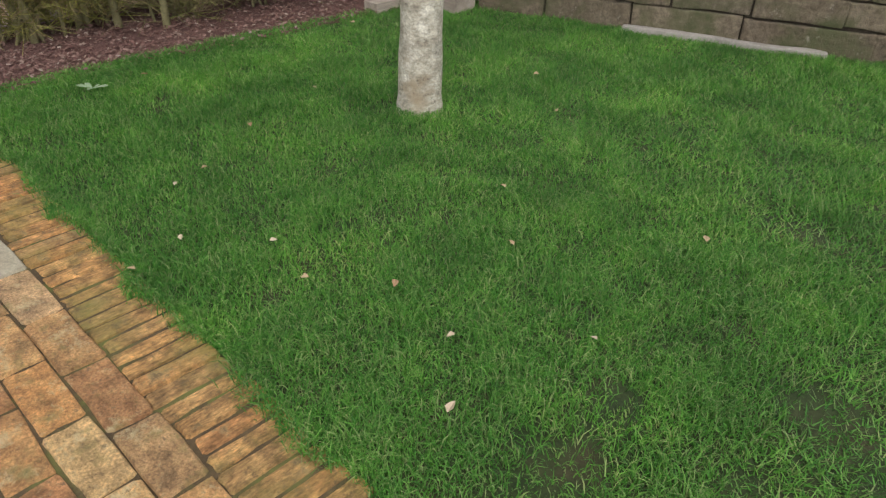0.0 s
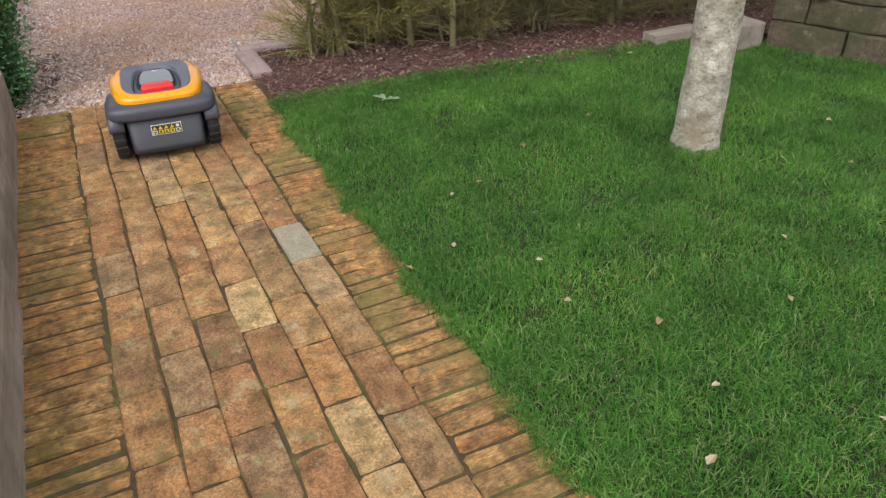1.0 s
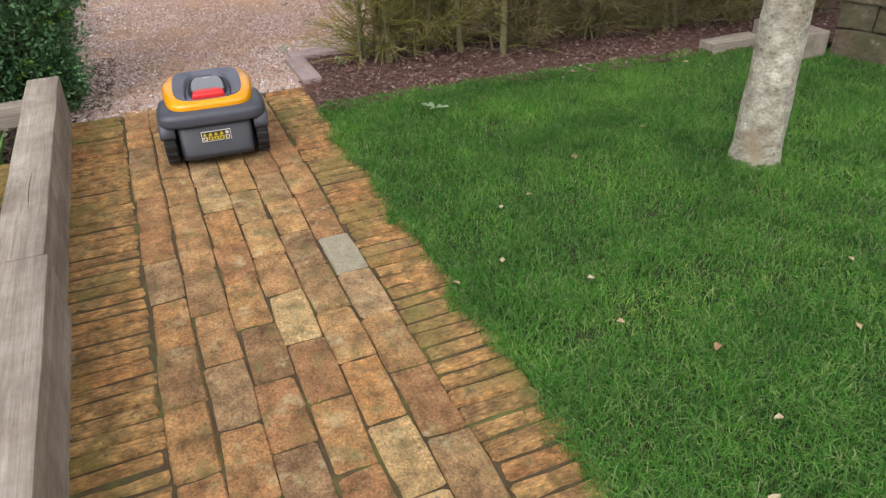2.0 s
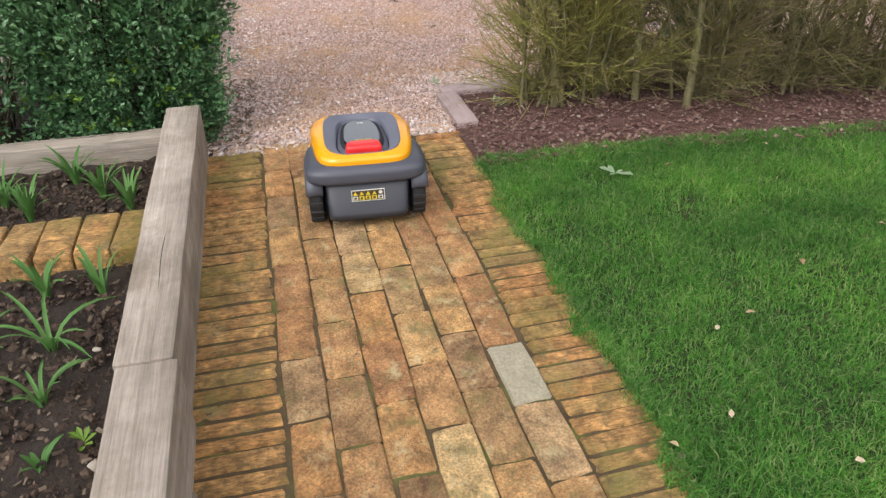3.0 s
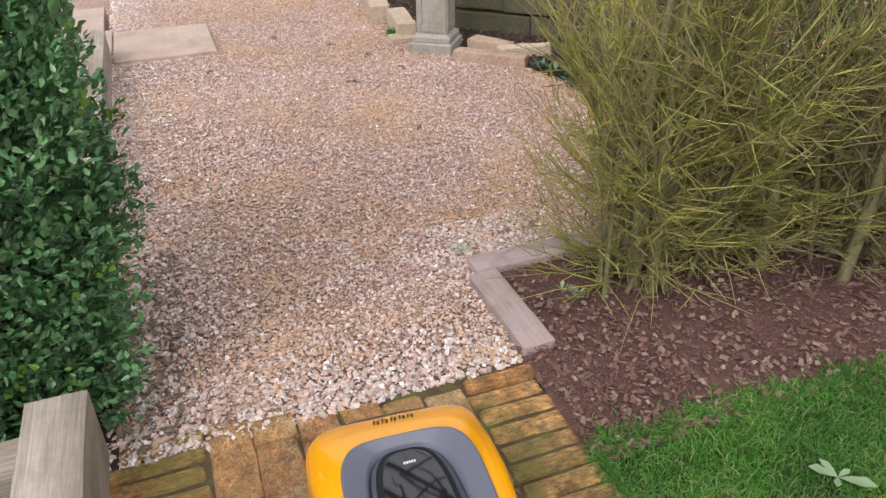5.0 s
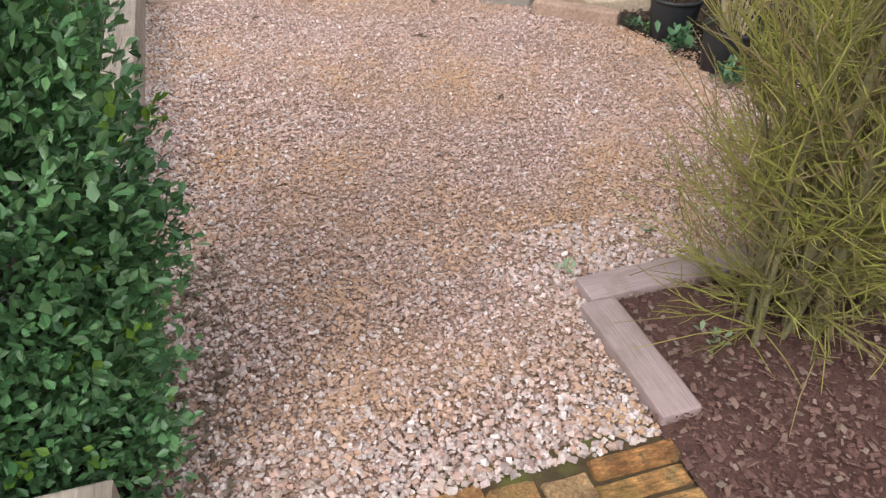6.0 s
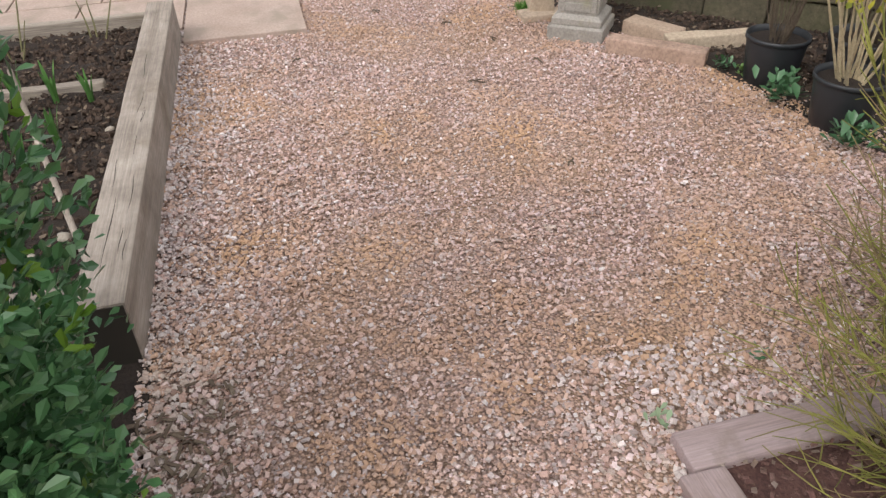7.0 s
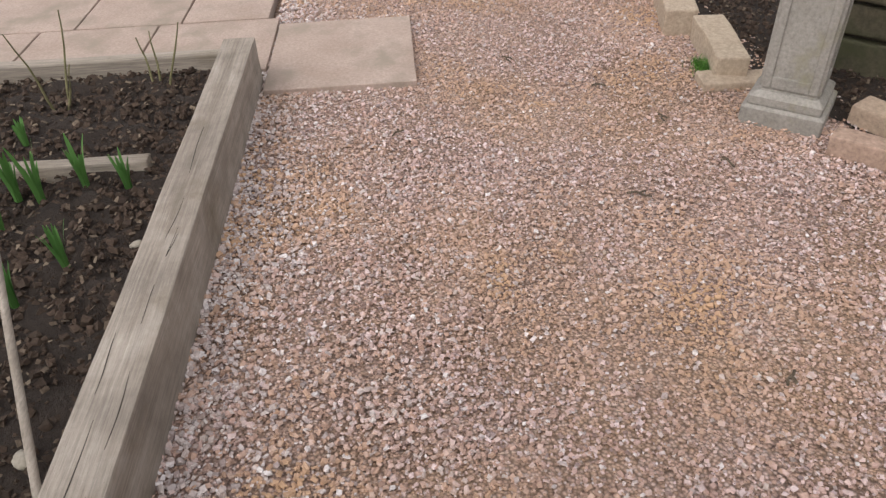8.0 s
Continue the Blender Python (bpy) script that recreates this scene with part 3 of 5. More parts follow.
for x0, y0, x1, y1, w in ((1.2, 0.70, -3.25, 0.70, 0.03), (-3.25, 0.70, -3.235, 1.3, 0.035), (-3.235, 1.3, -3.10, 2.72, 0.035)):
    n = int(2600 * math.hypot(x1 - x0, y1 - y0))
    u, o = rng.random(n), rng.normal(0, 1, n) * w * 0.55
    wave = 0.018 * np.sin(u * 47) + 0.012 * np.sin(u * 113 + 1)
    px, py = x0 + (x1 - x0) * u, y0 + (y1 - y0) * u
    if abs(y1 - y0) < 0.01:
        py = py + o + wave
    else:
        px = px + o + wave
    v, f = blades(np.stack([px, py], 1), 0.016 + 0.026 * rng.random(n), 0.0016 + 0.002 * rng.random(n), 0.4 + 0.9 * rng.random(n))
    tagged(tri_mesh("edge_blades", v, f, M_GRASS, turf), kind="stuff")


sheet("soil_behind_stones", [(-5.3, 1.90), (-6.0, 1.80), (-6.45, 1.50), (-7.9, 1.50), (-7.9, 2.2), (-5.0, 3.1), (-4.9, 2.0)], -0.002, M_SOIL, "dark soil behind the edging stones", "flower bed", 0.08, 0.01)


# ---- timber beams and boards ----
def beam(name, x0, x1, y0, y1, z0, z1, label, material, seed, cracks=0):
    thing = empty(name, pose((x0 + x1) / 2, (y0 + y1) / 2, z0), label, "sleeper")
    hx, hy = (x1 - x0) / 2, (y1 - y0) / 2
    part("timber", worn_box(-hx, hx, -hy, hy, 0, z1 - z0, 0.006, 0.003, 14, seed), material, thing)
    r = np.random.default_rng(int(seed * 10) + 1)
    for _ in range(cracks):
        along_x = hx > hy
        long_half, short_half = max(hx, hy), min(hx, hy)
        a = (r.random() * 1.7 - 0.85) * long_half
        b = (r.random() * 1.4 - 0.7) * short_half
        length = 0.08 + 0.30 * r.random()
        top = z1 - z0 - 0.0006
        bm, pts = bmesh.new(), []
        for k in range(9):
            u = k / 8
            w = 0.0008 * math.sin(math.pi * u) + 0.0002
            q, c = a + (u - 0.5) * length, max(-0.9 * short_half, min(0.9 * short_half, b + 0.003 * math.sin(u * 4 + a * 9) + 0.012 * (a % 1 - 0.5) * u))
            q = max(-0.97 * long_half, min(0.97 * long_half, q))
            row = []
            for s, dz in ((-1, -0.002), (-1, 0.0012), (1, 0.0012), (1, -0.002)):
                row.append((q, c + s * w, top + dz) if along_x else (c + s * w, q, top + dz))
            pts.append(row)
        bm, _vs = grid_bm(pts, close_v=True)
        part("crack", bm, M_CRACK_AND_SHADE, thing, "dark drying crack")
    return thing


beam("sleeper_beam", -2.068, 1.35, -0.437, -0.308, -0.03, 0.197, "weathered grey-brown oak sleeper edging the raised bed", M_SLEEPER, 1.0, 0)
beam("sleeper_beam", -3.640, -2.074, -0.445, -0.320, -0.03, 0.197, "weathered oak sleeper ending at the gravel", M_SLEEPER, 2.0, 1)
beam("sleeper_beam", -3.625, -3.535, -2.2, -0.450, -0.03, 0.125, "grey sleeper closing the end of the raised bed", M_SLEEPER_CROSS, 3.0, 2)
far_beam = beam("sleeper_beam", -6.860, -4.620, -0.432, -0.318, -0.03, 0.172, "cracked silver-grey oak sleeper beside the gravel", M_SLEEPER, 4.0, 9)
# thin dark plate added over the near end to paint its shade
part("end_shade", worn_box(1.1195, 1.1225, -0.053, 0.053, 0.004, 0.196, 0.001, 0.0005, 3, 2), M_CRACK_AND_SHADE, far_beam, "dark plate painting the shade on the beam's end")
beam("sleeper_beam", -4.745, -4.640, -2.0, -0.436, -0.03, 0.160, "grey sleeper across the near end of the soil bed", M_SLEEPER_CROSS, 5.0, 2)
beam("sleeper_beam", -6.900, -6.840, -2.6, -0.436, -0.03, 0.120, "thin grey timber across the far end of the soil bed", M_SLEEPER_CROSS, 6.0, 0)
beam("timber_board", -6.185, -6.135, -1.25, -0.560, 0.03, 0.095, "pale grey timber batten lying across the soil bed", M_SLEEPER_CROSS, 7.0, 0)
beam("edging_board", -3.985, -3.605, 0.712, 0.808, -0.03, 0.022, "short weathered board edging the shrub bed", M_BOARD, 8.0, 0)
beam("edging_board", -4.085, -3.990, 0.745, 1.60, -0.03, 0.022, "weathered board edging the shrub bed towards the gravel", M_BOARD_CROSS, 9.0, 0)
beam("edging_board", -3.165, -3.060, 2.70, 3.02, -0.03, 0.050, "low grey timber edging between lawn and shrubs", M_SLEEPER_CROSS, 10.0, 0)
beam("sleeper_beam", -3.150, -2.805, 3.03, 3.195, -0.03, 0.115, "pale weathered timber block at the end of the lawn wall", M_SLEEPER, 11.0, 0)

# ---- paving slabs ----
SLABS = [(-7.40, -6.735, -0.305, 0.265), (-7.47, -6.93, -0.84, -0.315), (-7.47, -6.93, -1.36, -0.85), (-7.47, -6.93, -1.9, -1.37),
         (-8.15, -7.485, -0.745, -0.365), (-8.15, -7.485, -1.215, -0.755), (-8.15, -7.485, -1.75, -1.225)]
for k, (x0, x1, y0, y1) in enumerate(SLABS):
    s = tagged(part("paving_slab", worn_box(x0, x1, y0, y1, -0.04, 0.014, 0.004, 0.002, 8, k), M_SLAB), "pinkish-grey stone paving slab beside the gravel", "slab", "paving slabs", "structure")


# ---- pedestal and stone blocks ----
def square_rings(profile, turn=0.0):
    rows = []
    for h, z in profile:
        ring = []
        for cx, cy in ((1, 1), (-1, 1), (-1, -1), (1, -1)):
            r = min(0.008, h * 0.2)
            for k in range(4):
                a = math.atan2(cy, cx) - math.pi / 4 + math.pi / 2 * k / 3
                ring.append((cx * (h - r) + r * math.cos(a), cy * (h - r) + r * math.sin(a), z))
        rows.append(ring)
    bm, vs = grid_bm(rows, close_v=True)
    bm.faces.new(vs[-1])
    bm.faces.new(vs[0][::-1])
    return bm


ped = empty("stone_pedestal", pose(-6.345, 1.493, 0, 0, 0, 53.5), "grey carved stone pedestal with a moulded base", "pedestal")
part("plinth", square_rings([(0.128, -0.03), (0.128, 0.045), (0.124, 0.05), (0.117, 0.053)]), M_PLINTH, ped)
part("moulding", square_rings([(0.112, 0.053), (0.114, 0.060), (0.114, 0.082), (0.108, 0.088), (0.100, 0.094), (0.094, 0.098)]), M_PLINTH, ped)
part("shaft", square_rings([(0.090, 0.098), (0.088, 0.105), (0.084, 0.62)]), M_PLINTH, ped)
part("cap", square_rings([(0.090, 0.62), (0.100, 0.635), (0.115, 0.66), (0.122, 0.668), (0.122, 0.70), (0.115, 0.706)]), M_PLINTH, ped)
for k in range(4):
    r = Matrix.Rotation(k * math.pi / 2, 4, "Z")
    for x0, x1, z0, z1 in ((-0.084, -0.058, 0.11, 0.61), (0.058, 0.084, 0.11, 0.61), (-0.058, 0.058, 0.11, 0.15), (-0.058, 0.058, 0.57, 0.61)):
        bm = box_bm(x0, x1, -0.094, -0.080, z0, z1, 0.004)
        bmesh.ops.transform(bm, matrix=r, verts=bm.verts[:])
        part("panel_frame", bm, M_PLINTH, ped)


def block(x, y, turn, lx, ly, h, label, seed, z=-0.012, category="stone", material=None):
    ob = part("stone_block", worn_box(-lx / 2, lx / 2, -ly / 2, ly / 2, 0, h, 0.008, 0.010, 7, seed), material or M_BLOCK)
    ob.matrix_world = pose(x, y, z, 0, 0, turn)
    return tagged(ob, label, category, "edging stones")


block(-5.960, 1.675, 46, 0.42, 0.085, 0.066, "long pinkish-brown sandstone block edging the gravel", 1, material=M_BLOCK_PINK)
block(-6.165, 1.765, 30, 0.26, 0.10, 0.072, "pale flat sandstone block behind the edging", 2)
block(-5.985, 1.965, 82, 0.44, 0.07, 0.070, "pale yellowish stone edging piece beside the pots", 3)
block(-6.590, 1.405, 88, 0.25, 0.11, 0.035, "low pale flat stone beside the pedestal", 4)
block(-6.800, 1.425, 172, 0.42, 0.12, 0.105, "buff sandstone block edging the gravel", 5)
block(-7.240, 1.400, 168, 0.40, 0.13, 0.115, "buff sandstone block further along the edging", 6)
block(-7.660, 1.470, 170, 0.40, 0.13, 0.115, "buff sandstone block at the far edging", 7)


# ---- stone walls ----
def stone_wall(name, a, b, rows, course, lengths, depth, label, seed, material):
    """A coursed wall with its joints set back; the blocks are pieces."""
    d = b - a
    m = Matrix.Translation(a) @ Matrix.Rotation(math.atan2(d.y, d.x), 4, "Z")
    core = tagged(part(name, box_bm(0, d.length, 0.025, depth, -0.05, rows * course), M_WALL_DARK), label, "wall", kind="structure")
    core.matrix_world = m
    r = random.Random(seed)
    for k in range(rows):
        x = -r.random() * lengths[0]
        while x < d.length:
            w = r.uniform(*lengths)
            x0, x1 = max(0, x), min(d.length, x + w)
            if x1 - x0 > 0.03:
                out = r.uniform(-0.020, 0.012)
                bm = worn_box(x0 + 0.003, x1 - 0.003, out, 0.06, k * course + 0.003 - (0.04 if k == 0 else 0), (k + 1) * course - 0.003 - r.uniform(0, 0.006), 0.010, 0.011, 8, seed + k * 3.1 + x)
                part("stone", bm, material, core)
            x += w
    return core


stone_wall("wall_lawn", WALL_A, WALL_B, 6, 0.130, (0.22, 0.60), 0.30, "coursed brown stone retaining wall along the lawn", 3, M_WALL)
stone_wall("wall_pots", Vector((-6.72, 1.74, 0)), Vector((-5.40, 3.10, 0)), 5, 0.125, (0.26, 0.6), 0.30, "mossy dark stone wall behind the pots", 8, M_WALL_MOSS)
strip = worn_box(0.80, 1.78, -0.060, -0.014, -0.03, 0.022, 0.006, 0.008, 14, 3)
foot = part("kerb_strip", strip, M_PLINTH)
foot.matrix_world = Matrix.Translation(WALL_A) @ Matrix.Rotation(math.atan2(1.69, 3.9), 4, "Z")
tagged(foot, "pale stone strip at the foot of the lawn wall", "kerb", kind="structure")


# ---- robot mower ----
def rounded_outline(x0, x1, half_r, half_f, power, n=96):
    """A closed plan outline, rear at x0, front at x1, its half width going from half_r to half_f."""
    pts = []
    cx, hx = (x0 + x1) / 2, (x1 - x0) / 2
    for k in range(n):
        a = 2 * math.pi * k / n
        c, s = math.cos(a), math.sin(a)
        x = math.copysign(abs(c) ** (2 / power), c)
        y = math.copysign(abs(s) ** (2 / power), s)
        t = (x + 1) / 2
        pts.append((cx + hx * x, y * (half_r + (half_f - half_r) * t)))
    return pts


def crown_z(x):
    """Height of the mower's back along its length."""
    u = (x + 0.25) / 0.56
    return 0.247 + 0.018 * math.sin(math.pi * min(1, max(0, u * 1.05))) - 0.035 * max(0, u - 0.62) / 0.38


def hem_z(x):
    """Height of the yellow shell's lower edge along its side."""
    u = min(1, max(0, (x + 0.03) / 0.18))
    return 0.222 - 0.137 * u ** 1.8


def loft(outlines, cap_top=False, cap_bottom=False):
    rows = [[(x, y, z) for (x, y), z in zip(o, zs)] for o, zs in outlines]
    bm, vs = grid_bm(rows, close_v=True)
    if cap_bottom:
        bm.faces.new(vs[0][::-1])
    if cap_top:
        bm.faces.new(vs[-1])
    bmesh.ops.recalc_face_normals(bm, faces=bm.faces[:])
    return bm


def lerp_out(a, b, t):
    return [(p[0] + (q[0] - p[0]) * t, p[1] + (q[1] - p[1]) * t) for p, q in zip(a, b)]


def wheel(mower, x, y, radius, width, side):
    n = 40
    prof = [(0.55, -0.5), (0.90, -0.5), (0.98, -0.40), (1.0, -0.25), (1.0, 0.25), (0.98, 0.40), (0.90, 0.5), (0.55, 0.5)]
    rows = [[(x + radius * r * math.cos(2 * math.pi * k / n), y + w * width, radius + radius * r * math.sin(2 * math.pi * k / n)) for r, w in prof] for k in range(n)]
    bm, _vs = grid_bm(rows, close_u=True)
    bmesh.ops.recalc_face_normals(bm, faces=bm.faces[:])
    tyre = part("wheel", bm, M_BLACK, mower, "ribbed black rubber drive wheel", True)
    prof = [(0.0, 0.36), (0.20, 0.38), (0.24, 0.30), (0.46, 0.34), (0.56, 0.46), (0.58, 0.30), (0.58, -0.45)]
    rows = [[(x + radius * r * math.cos(2 * math.pi * k / n), y + side * w * width, radius + radius * r * math.sin(2 * math.pi * k / n)) for r, w in prof] for k in range(n)]
    bm, _vs = grid_bm(rows, close_u=True)
    bmesh.ops.remove_doubles(bm, verts=bm.verts[:], dist=1e-5)
    bmesh.ops.recalc_face_normals(bm, faces=bm.faces[:])
    part("hub", bm, M_HUB, tyre, "glossy black wheel hub", True)
    for k in range(18):
        bm = box_bm(-0.007, 0.007, -width * 0.48, width * 0.48, -0.005, 0.004, 0.0015, 1)
        a = 2 * math.pi * k / 18
        bmesh.ops.transform(bm, verts=bm.verts[:], matrix=Matrix.Translation((x + radius * math.cos(a), y, radius + radius * math.sin(a))) @ Matrix.Rotation(math.pi / 2 - a, 4, "Y"))
        part("tread_block", bm, M_BLACK, tyre)


def fender(mower, side):
    """Arch over a drive wheel, running into the rear ledge."""
    ax, az, n = -0.135, 0.092, 22
    rows = []
    for k in range(n + 1):
        a = radians(-22 + 182 * k / n)
        ro, ri = 0.124, 0.106
        ca, sa = math.cos(a), math.sin(a)
        sx = 1.04
        zo, zi = min(az + ro * sa, 0.213), min(az + ri * sa, 0.194)
        xo, xi = max(ax + sx * ro * ca, -0.246), max(ax + sx * ri * ca, -0.238)
        y0, y1 = side * 0.142, side * 0.196
        rows.append([(xi, y0, zi), (xo, y0, zo), (xo, y1 - side * 0.014, zo), (xo - 0.004 * ca, y1 - side * 0.004, zo - 0.004 * max(0, sa)), ((xo + xi) / 2, y1, (zo + zi) / 2), (xi, y1 - side * 0.003, zi)])
    bm, vs = grid_bm(rows, close_v=True)
    bm.faces.new(vs[0])
    bm.faces.new(vs[-1][::-1])
    bmesh.ops.recalc_face_normals(bm, faces=bm.faces[:])
    part("fender", bm, M_GREY_LIGHT, mower, "satin grey wheel arch", True)


def robot_mower(m):
    mower = empty("robot_mower", m, "yellow and dark grey robot mower standing on the brick path", "robot mower")
    N = 96
    bezel = rounded_outline(-0.210, 0.112, 0.124, 0.126, 3.9, N)
    hem = rounded_outline(-0.234, 0.246, 0.152, 0.190, 5.6, N)
    skirt = rounded_outline(-0.232, 0.258, 0.160, 0.194, 4.0, N)
    # yellow shell, from the bezel over the shoulder to its hem
    layers = []
    for k in range(21):
        rows, zs = [], []
        for (bx, by), (ox, oy) in zip(bezel, hem):
            s, drop = shoulder(k / 20, ox)
            top, low = crown_z(bx), hem_z(ox)
            rows.append((bx + (ox - bx) * s, by + (oy - by) * s))
            zs.append(top + (low - top) * drop)
        layers.append((rows, zs))
    rows, zs = layers[-1]
    layers.append(([(x * 0.985, y * 0.975) for x, y in rows], [z - 0.002 for z in zs]))
    shell = part("shell", loft(layers), M_YELLOW, mower, "glossy yellow top shell", True)
    # brand lettering on the nose, as plain strokes
    for k in range(5):
        y = 0.034 - 0.017 * k
        for dy, w in ((-0.004, 0.0022), (0.003, 0.0018)):
            pts = []
            for u in (0, 0.5, 1):
                x = 0.175 + 0.020 * u + (0.004 if dy > 0 else 0) - 0.003
                pts.append(x)
            z0, z1 = nose_z(bezel, hem, pts[0]), nose_z(bezel, hem, pts[-1])
            bm = bmesh.new()
            vs = [bm.verts.new(c) for c in ((pts[0], y + dy - w, z0 + 0.0015), (pts[0], y + dy + w, z0 + 0.0015), (pts[-1], y + dy + w - 0.003, z1 + 0.0015), (pts[-1], y + dy - w - 0.003, z1 + 0.0015))]
            bm.faces.new(vs)
            bmesh.ops.solidify(bm, geom=bm.faces[:], thickness=0.0008)
            part("badge", bm, M_MARK, shell, "dark printed stroke")
    # bezel ring, dished towards the slot
    slot = rounded_outline(-0.197, 0.096, 0.092, 0.079, 3.4, N)
    ring = [(lerp_out(bezel, slot, t), [crown_z(x) + dz for x, y in bezel]) for t, dz in ((-0.02, 0.0), (0.0, 0.003), (0.12, 0.002), (0.5, -0.006), (0.88, -0.010), (1.0, -0.013), (1.02, -0.030))]
    part("bezel", loft(ring, cap_top=True), M_BEZEL, mower, "satin grey recessed bezel", True)
    # tray, screen and stop button
    tray = rounded_outline(-0.194, 0.092, 0.088, 0.073, 3.4, N)
    part("tray", loft([(tray, [0.215] * N), (tray, [0.237] * N), (lerp_out(tray, slot, -0.08), [0.241] * N)], cap_top=True), M_BEZEL, mower, "satin grey tray", True)
    gap = rounded_outline(-0.168, 0.091, 0.077, 0.064, 3.2, N)
    part("groove", loft([(gap, [0.236] * N), (gap, [0.2435] * N)], cap_top=True), M_BLACK, mower, "dark groove round the control panel", True)
    disp = rounded_outline(-0.150, 0.084, 0.066, 0.055, 3.0, N)
    rows = [(disp, [0.232] * N), (disp, [0.246 + 0.012 * (0.09 - x) for x, y in disp]), (lerp_out(disp, [(-0.035, 0)] * N, 0.05), [0.2492 + 0.012 * (0.09 - x) for x, y in disp])]
    screen = part("screen", loft(rows, cap_top=True), M_GLOSS, mower, "glossy black control panel", False)
    for x, y0, y1, material in ((0.052, -0.014, 0.010, M_LABEL_WHITE), (-0.100, -0.030, 0.026, M_LABEL)):
        z = 0.2497 + 0.012 * (0.09 - x)
        n = 7 if y1 - y0 > 0.03 else 5
        for k in range(n):
            a = y0 + (y1 - y0) * k / n
            part("print", box_bm(x - 0.0025, x + 0.0025, a, a + (y1 - y0) / n * 0.65, z - 0.0005, z + 0.0004), material, screen, "small printed mark")
    rows = []
    for h, z in ((1.0, 0.228), (1.0, 0.258), (0.94, 0.266), (0.80, 0.2695)):
        o = rounded_outline(-0.192, -0.142, 0.060, 0.055, 5.0, 48)
        rows.append((lerp_out([(-0.167, 0)] * 48, o, h), [z + 0.05 * (x + 0.167) for x, y in o]))
    part("stop_button", loft(rows, cap_top=True), M_RED, mower, "bright red stop button", True)
    # lower body with bumper band
    body = []
    for t, z in ((0.86, 0.030), (0.97, 0.036), (1.0, 0.046), (1.0, 0.078), (0.985, 0.086), (0.955, 0.090), (0.945, 0.120), (0.93, 0.170), (0.90, 0.200)):
        body.append(([(x * (t if x > 0 else 1.0 - 0.1 * (1 - t)), y * t) for x, y in skirt], [z] * N))
    body.append(([(x * (0.30 if x > 0 else 0.95), y * 0.84) for x, y in skirt], [0.226] * N))
    lower = part("body", loft(body, True, True), M_GREY, mower, "dark grey plastic lower body", True)
    # rear ledge under the shell
    ledge = rounded_outline(-0.260, 0.000, 0.197, 0.190, 5.0, N)
    inner = rounded_outline(-0.238, -0.030, 0.160, 0.160, 5.0, N)
    part("rear_ledge", loft([(lerp_out(ledge, inner, 0.30), [0.168] * N), (lerp_out(ledge, inner, 0.06), [0.174] * N), (ledge, [0.182] * N), (ledge, [0.198] * N), (lerp_out(ledge, inner, 0.12), [0.211] * N), (lerp_out(ledge, inner, 0.6), [0.217] * N), (inner, [0.224] * N)], True, True),
         M_GREY_LIGHT, mower, "satin grey rounded rear ledge", True)
    # rear panel with its lip
    rp = []
    for x, w, z in ((-0.228, 0.128, 0.030), (-0.247, 0.131, 0.036), (-0.2490, 0.132, 0.060), (-0.2425, 0.132, 0.066), (-0.2470, 0.136, 0.172)):
        o = rounded_outline(x, -0.10, w, w, 7.0, N)
        rp.append((o, [z] * N))
    panel = part("rear_panel", loft(rp, True, True), M_GREY, mower, "dark grey rear panel", True)
    lab = part("warning_label", box_bm(-0.2483, -0.2459, -0.051, 0.051, 0.105, 0.140, 0.0006, 1), M_MARK, panel, "black and yellow warning label")
    part("label_border", box_bm(-0.2478, -0.2457, -0.0535, 0.0535, 0.1025, 0.1425, 0.0004, 1), M_LABEL_WHITE, panel, "pale label border")
    for k in range(5):
        y = 0.041 - 0.0202 * k
        white = k == 4
        bm = bmesh.new()
        if white:
            bmesh.ops.create_circle(bm, cap_ends=True, segments=14, radius=0.0065, matrix=Matrix.Translation((-0.2488, y, 0.131)) @ Matrix.Rotation(math.pi / 2, 4, "Y"))
        else:
            bm.faces.new([bm.verts.new((-0.2488, y + a, b)) for a, b in ((-0.0075, 0.1245), (0.0075, 0.1245), (0, 0.1375))])
        part("warning_sign", bm, M_LABEL_WHITE if white else M_LABEL, lab)
        bm = bmesh.new()
        bm.faces.new([bm.verts.new((-0.2488, y + a, b)) for a, b in ((-0.008, 0.108), (0.008, 0.108), (0.008, 0.121), (-0.008, 0.121))])
        part("warning_sign", bm, M_LABEL_WHITE if k in (0, 4) else M_LABEL, lab)
        bm = bmesh.new()
        bm.faces.new([bm.verts.new((-0.2492, y + a, b)) for a, b in ((-0.004, 0.111), (0.005, 0.110), (0.004, 0.117), (-0.003, 0.119))])
        part("pictogram", bm, M_MARK, lab)
    for s in (1, -1):
        wheel(mower, -0.135, s * 0.168, 0.095, 0.044, s)
        fender(mower, s)
        part("sill", worn_box(0.0, 0.155, *sorted((s * 0.150, s * 0.172)), 0.040, 0.078, 0.008, 0.0, 4), M_GREY_LIGHT, mower, "satin grey side sill", True)
        n = 24
        bm, _vs = grid_bm([[(0.19 + r * math.cos(2 * math.pi * k / n), s * 0.085 + w, 0.032 + r * math.sin(2 * math.pi * k / n)) for r, w in ((0.0, -0.014), (0.026, -0.014), (0.0325, -0.008), (0.0325, 0.008), (0.026, 0.014), (0.0, 0.014))] for k in range(n)], close_u=True)
        part("castor_wheel", bm, M_BLACK, mower, "small black front castor", True)
    return mower


